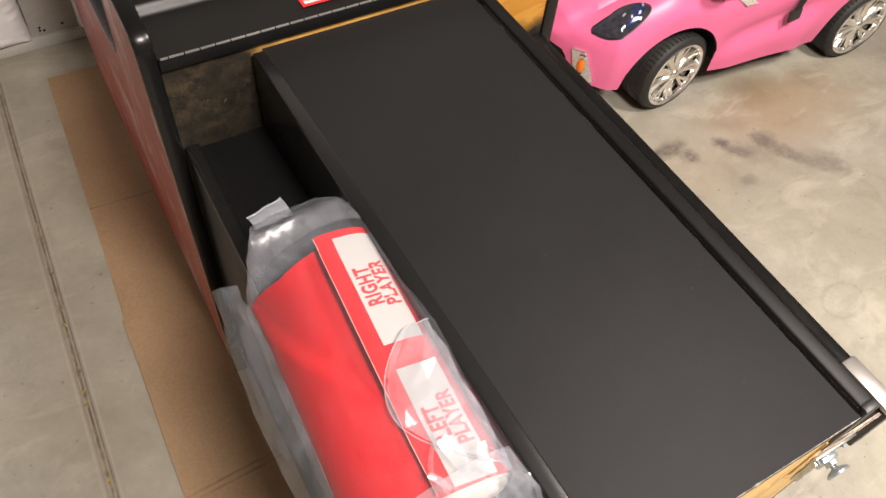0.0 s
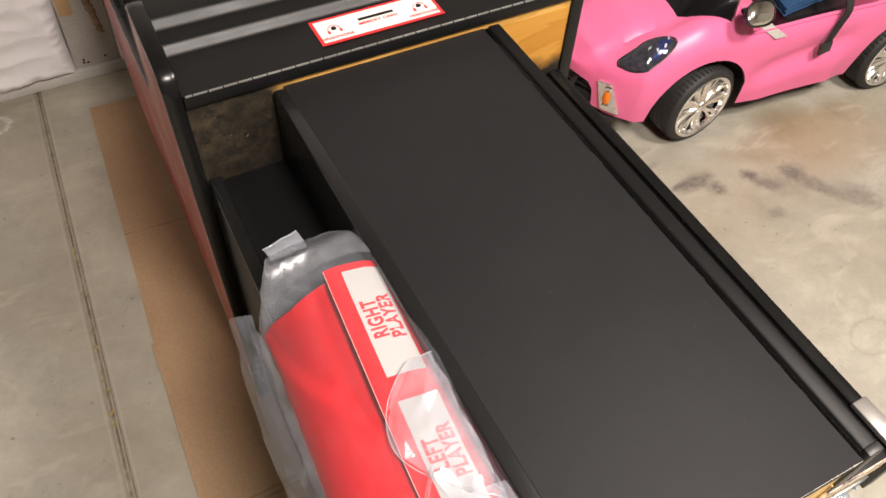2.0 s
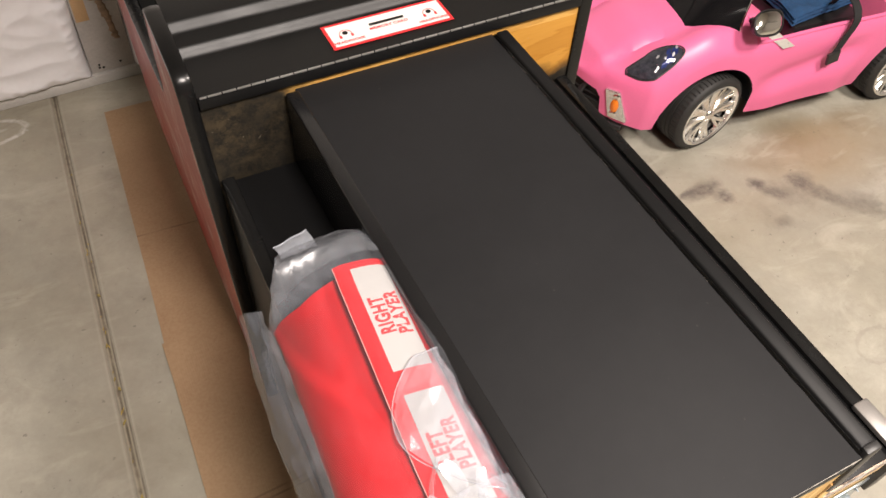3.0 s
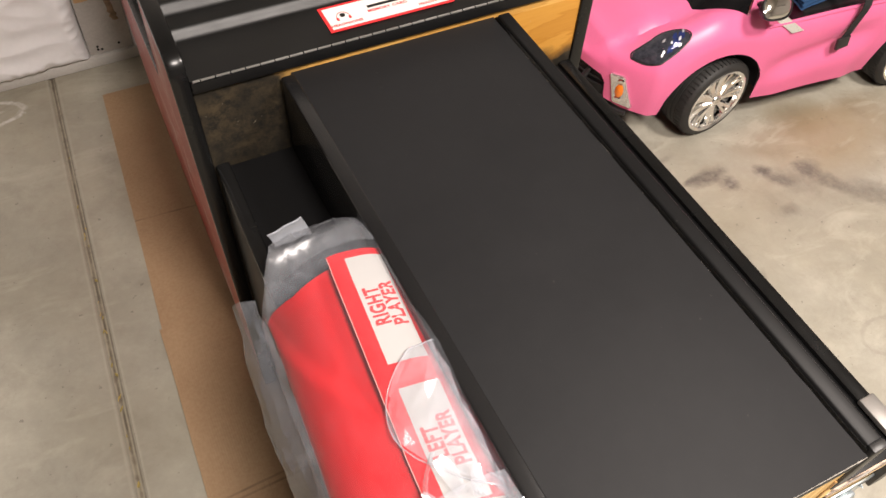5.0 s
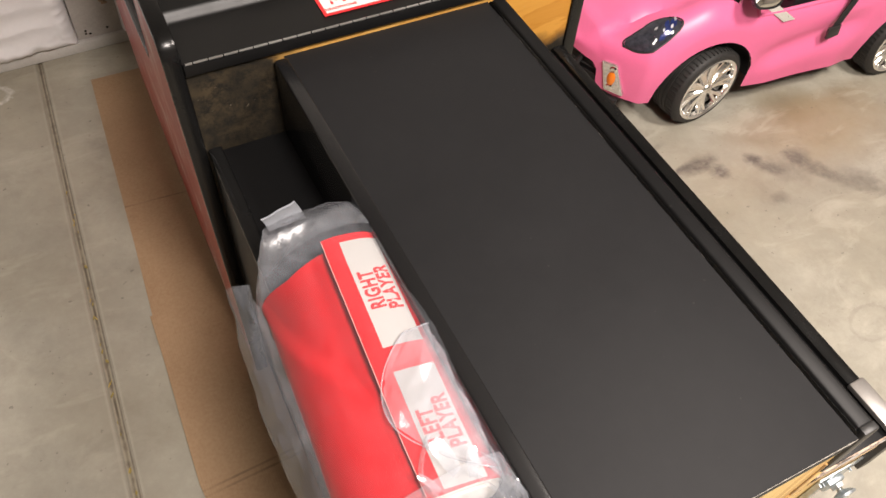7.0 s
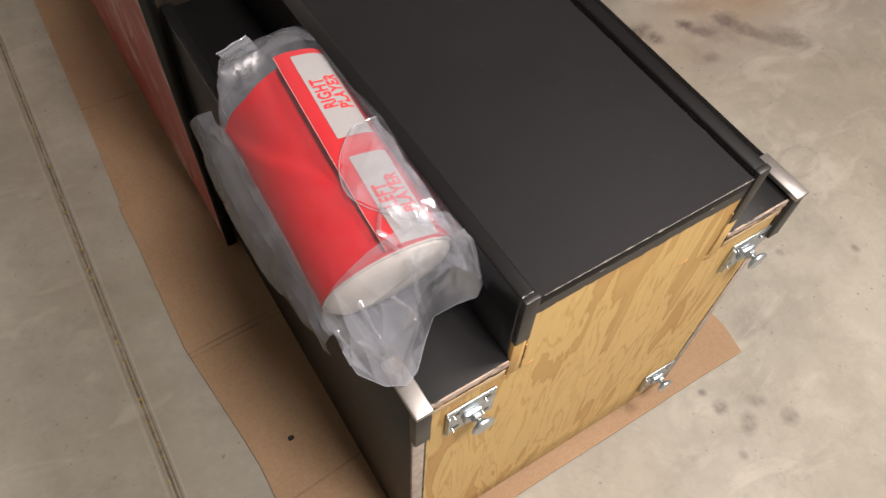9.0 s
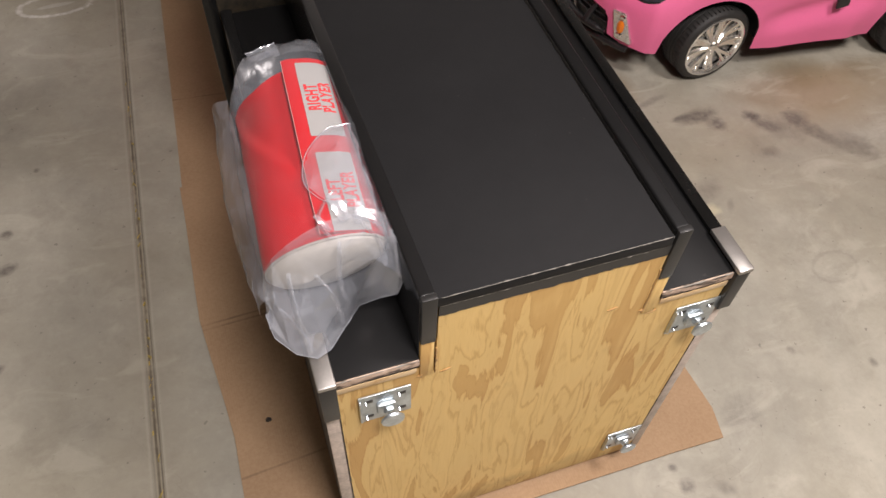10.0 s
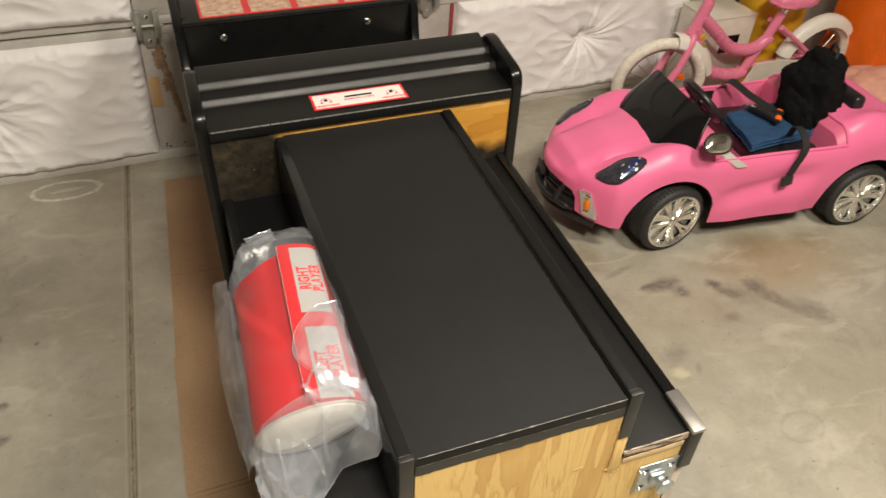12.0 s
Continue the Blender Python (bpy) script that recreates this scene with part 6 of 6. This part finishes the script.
def lump(cx, cy, cz, rx, ry, rz, seed, amp=0.25, n=30):
    rows = []
    for i in range(n + 1):
        f = math.pi * i / n
        row = []
        for k in range(2 * n):
            t = math.pi * k / n
            d = Vector((math.sin(f) * math.cos(t), math.sin(f) * math.sin(t), math.cos(f)))
            g = 1 + amp * noise.noise(d * 1.7 + Vector((seed, 0, 0))) + amp * 0.5 * noise.noise(d * 4.5 + Vector((0, seed, 0)))
            sq = Vector((math.copysign(abs(d.x) ** 0.8, d.x), math.copysign(abs(d.y) ** 0.8, d.y), math.copysign(abs(d.z) ** 0.8, d.z)))
            row.append((cx + rx * g * sq.x, cy + ry * g * sq.y, cz + rz * g * sq.z))
        rows.append(row)
    bm = grid(rows, close=True)
    bmesh.ops.remove_doubles(bm, verts=bm.verts[:], dist=1e-5)
    return bm


pack = thing("backpack", "black fabric backpack slumped on the toy car's seat", "backpack", CAR @ Matrix.Translation((1.0, 0.27, 0.285)))
part("pack_body", lump(0.0, 0.0, 0.125, 0.085, 0.120, 0.140, 3.0, 0.22), M_CLOTH, pack)
part("pack_top", lump(0.028, 0.01, 0.235, 0.056, 0.082, 0.066, 9.0, 0.24), M_CLOTH, pack)
part("pocket", lump(-0.058, -0.02, 0.085, 0.044, 0.088, 0.072, 5.0, 0.2), M_CLOTH, pack)
part("grab_handle", tube(curve_pts([(0.02, -0.03, 0.285), (0.03, -0.015, 0.315), (0.04, 0.02, 0.318), (0.05, 0.04, 0.285)], 6), 0.006, 8), M_STRAP, pack)

# ---- the bicycle against the door ----
BIKE = Matrix.Translation((1.90, 1.945, 0.0)) @ pose(0, 0, 0, 4, 0, 3.0)
bike = thing("kids_bicycle", "pink children's bicycle with cream tyres leaning at the garage door", "bicycle", BIKE)
WB, RBW = 0.86, 0.205


def bike_wheel(x, y, turn):
    w = new("wheel")
    w.parent = bike
    w.matrix_basis = Matrix.Translation((x, y, RBW)) @ pose(0, 0, 0, 0, 0, turn)
    part("tyre", tube([((RBW - 0.021) * math.cos(t), 0, (RBW - 0.021) * math.sin(t)) for t in (2 * math.pi * k / 56 for k in range(56))], [0.0235 + 0.0018 * (k % 2) for k in range(56)], 12, closed=True), M_CREAM, w, "cream rubber tyre")
    part("rim", tube([((RBW - 0.046) * math.cos(t), 0, (RBW - 0.046) * math.sin(t)) for t in (2 * math.pi * k / 48 for k in range(48))], 0.009, 8, closed=True), M_STEEL, w)
    sp = bmesh.new()
    for k in range(20):
        t = 2 * math.pi * k / 20
        tube([(0.014 * math.cos(t + 0.5), 0.012 * (-1) ** k, 0.014 * math.sin(t + 0.5)), ((RBW - 0.05) * math.cos(t), 0, (RBW - 0.05) * math.sin(t))], 0.0013, 5, sp)
    part("spokes", sp, M_CHROME, w)
    part("hub", tube([(0, -0.035, 0), (0, 0.035, 0)], 0.016, 12), M_CHROME, w)
    part("reflector", one_box(-0.02, 0.02, -0.006, 0.006, -0.012, 0.012, 0.003, m=Matrix.Translation((0.09, 0, 0.03))), M_ORANGE, w)


bike_wheel(0.0, 0.0, -14)
bike_wheel(WB, 0.0, 0)
for name, ctrl, r in (("fork", [(0.0, -0.045, RBW), (0.045, -0.047, 0.30), (0.085, -0.030, 0.40), (0.10, 0.0, 0.43)], 0.015),
                      ("fork", [(0.0, 0.045, RBW), (0.045, 0.047, 0.30), (0.085, 0.030, 0.40), (0.10, 0.0, 0.43)], 0.015),
                      ("head_tube", [(0.095, 0, 0.42), (0.135, 0, 0.56)], 0.024),
                      ("stem", [(0.135, 0, 0.56), (0.16, 0, 0.68), (0.13, 0, 0.72)], 0.014),
                      ("top_tube", [(0.115, 0, 0.50), (0.22, 0, 0.42), (0.34, 0, 0.33), (0.47, 0, 0.31), (0.545, 0, 0.36)], 0.027),
                      ("down_tube", [(0.105, 0, 0.455), (0.17, 0, 0.33), (0.27, 0, 0.225), (0.40, 0, 0.19), (0.47, 0, 0.195)], 0.028),
                      ("seat_tube", [(0.455, 0, 0.19), (0.52, 0, 0.34), (0.565, 0, 0.47)], 0.020),
                      ("seat_stay", [(0.55, -0.04, 0.42), (0.72, -0.045, 0.31), (WB, -0.045, RBW)], 0.011),
                      ("seat_stay", [(0.55, 0.04, 0.42), (0.72, 0.045, 0.31), (WB, 0.045, RBW)], 0.011),
                      ("chain_stay", [(0.46, -0.04, 0.19), (WB, -0.045, RBW)], 0.011),
                      ("chain_stay", [(0.46, 0.04, 0.19), (WB, 0.045, RBW)], 0.011)):
    part(name, tube(curve_pts(ctrl, 8), r, 12), M_BIKE, bike)
part("handlebar", tube(curve_pts([(0.20, -0.24, 0.78), (0.12, -0.14, 0.80), (0.13, 0.0, 0.72), (0.12, 0.14, 0.80), (0.20, 0.24, 0.78)], 8), 0.011, 10), M_CHROME, bike)
part("saddle", lump(0.60, 0, 0.53, 0.12, 0.065, 0.035, 8.0, 0.08), M_BIKE, bike, "pink saddle")
part("seat_post", tube([(0.565, 0, 0.46), (0.59, 0, 0.52)], 0.012, 8), M_CHROME, bike)


def fender(cx, t0, t1, w=0.036, flare=0.0):
    rows = []
    for i in range(25):
        t = radians(t0 + (t1 - t0) * i / 24)
        r = RBW + 0.022 + flare * (1 - i / 24) ** 2
        rows.append([(cx + (r - 0.045 * abs(s) ** 4) * math.cos(t), s * w, RBW + (r - 0.045 * abs(s) ** 4) * math.sin(t)) for s in (-1, -0.94, -0.85, -0.7, -0.4, 0, 0.4, 0.7, 0.85, 0.94, 1)])
    return grid(rows + [[(x - 0.003, y, z - 0.003) for x, y, z in row] for row in reversed(rows)])


part("fender", fender(0.0, 6, 84, 0.042, 0.040), M_FENDER, bike, "white plastic mudguard")
part("fender", fender(WB, 40, 165), M_FENDER, bike, "white plastic mudguard")
cg = plate([(0.40, 0.10), (0.46, 0.27), (0.60, 0.27), (0.84, 0.235), (0.86, 0.18), (0.60, 0.135), (0.47, 0.09)], -0.068, -0.056)
bmesh.ops.transform(cg, matrix=Matrix(((1, 0, 0, 0), (0, 0, 1, 0), (0, 1, 0, 0), (0, 0, 0, 1))), verts=cg.verts[:])
part("chain_guard", cg, M_WHITE, bike, "white chain guard")
for k, (x, z, mat) in enumerate(((0.135, 0.42, M_YELLOW), (0.155, 0.375, M_LEAF), (0.185, 0.335, M_WHITE))):
    part("flower_decal", lathe([(0.0, 0.001), (0.014, 0.0006), (0.016, 0.0)], 10, m=pose(x, -0.0285, z, 90, 0, 0)), mat, bike, "small flower decal")
part("crank", tube([(0.46, -0.075, 0.19), (0.37, -0.08, 0.13)], 0.009, 8), M_CHROME, bike)
part("pedal", one_box(0.33, 0.41, -0.15, -0.09, 0.118, 0.138, 0.005), M_WHITE, bike)
part("stand", tube([(0.48, 0.03, 0.18), (0.50, 0.13, 0.012)], 0.008, 8), M_CHROME, bike)

# things behind the bicycle
bx = thing("storage_box", "white carton standing behind the bicycle", "box", pose(2.29, 2.13, 0, 0, 0, 4))
part("carton", one_box(-0.13, 0.13, -0.10, 0.10, 0.0, 0.42, 0.004), M_WHITE, bx)
part("print_patch", one_box(-0.04, 0.06, -0.1015, -0.1, 0.26, 0.34), M_INK, bx, "dark printed patch")
part("lid_flap", one_box(-0.132, 0.132, -0.102, 0.102, 0.42, 0.428, 0.002), M_WHITE, bx)
yb = thing("yellow_bin", "yellow plastic bin behind the bicycle", "bin", pose(2.62, 2.17, 0))
part("bin_body", lathe([(0.0, 0.0), (0.125, 0.0), (0.14, 0.05), (0.155, 0.56), (0.168, 0.575), (0.168, 0.60), (0.15, 0.60), (0.135, 0.06), (0.0, 0.05)], 32), M_YELLOW, yb)
ob = thing("orange_crate", "bright orange plastic crate against the wall", "crate", pose(3.16, 1.98, 0, 0, 0, 4))
cr = bmesh.new()
box(cr, -0.2, 0.2, -0.15, 0.15, 0.0, 0.02, 0.004)
for x0, x1, y0, y1 in ((-0.2, -0.18, -0.15, 0.15), (0.18, 0.2, -0.15, 0.15), (-0.18, 0.18, -0.15, -0.13), (-0.18, 0.18, 0.13, 0.15)):
    box(cr, x0, x1, y0, y1, 0.02, 0.60, 0.004)
part("crate_body", cr, M_ORANGE, ob)
part("rim_band", one_box(-0.21, 0.21, -0.16, -0.148, 0.55, 0.60, 0.004), M_ORANGE, ob)
cl = thing("blanket", "peach coloured blanket heaped on the floor", "blanket", pose(2.93, 1.72, 0))
part("crumpled_cloth", lump(0, 0, 0.13, 0.20, 0.14, 0.125, 11.0, 0.2), M_PEACH, cl)

# ---- small litter on the floor ----
rnd = random.Random(4)
for k, y in enumerate((0.80, 0.83, 0.99, 1.02, 1.04, 1.28, 1.75, 0.56, 0.30, 0.05, 0.42, 0.45, 0.61, 0.66, 0.71, 0.90, 1.12, 1.16, 1.40, 1.55, 0.18, 0.22)):
    x = -0.343 + 0.0273 * y + rnd.uniform(-0.004, 0.004)
    s, turn = rnd.uniform(0.004, 0.009), rnd.uniform(60, 120)
    lf = grid([[(s * (-1 + i / 3), s * 0.38 * math.sin(math.pi * i / 6) * g, 0.002 + 0.0018 * math.sin(i + g)) for i in range(7)] for g in (-1, 0, 1)])
    o = part("dry_leaf", lf, M_LEAF)
    o.matrix_world = pose(x, y, -0.0015, 0, 0, turn)
    tagged(o, "small dry leaf fragment in the floor joint", "leaf", "leaf fragments")
speck = part("dark_pebble", lump(0, 0, 0.0025, 0.006, 0.005, 0.0028, 2.0, 0.2, 8), M_DOT)
speck.matrix_world = pose(-0.096, 0.32, 0.009)
tagged(speck, "small dark pebble on the cardboard", "pebble")
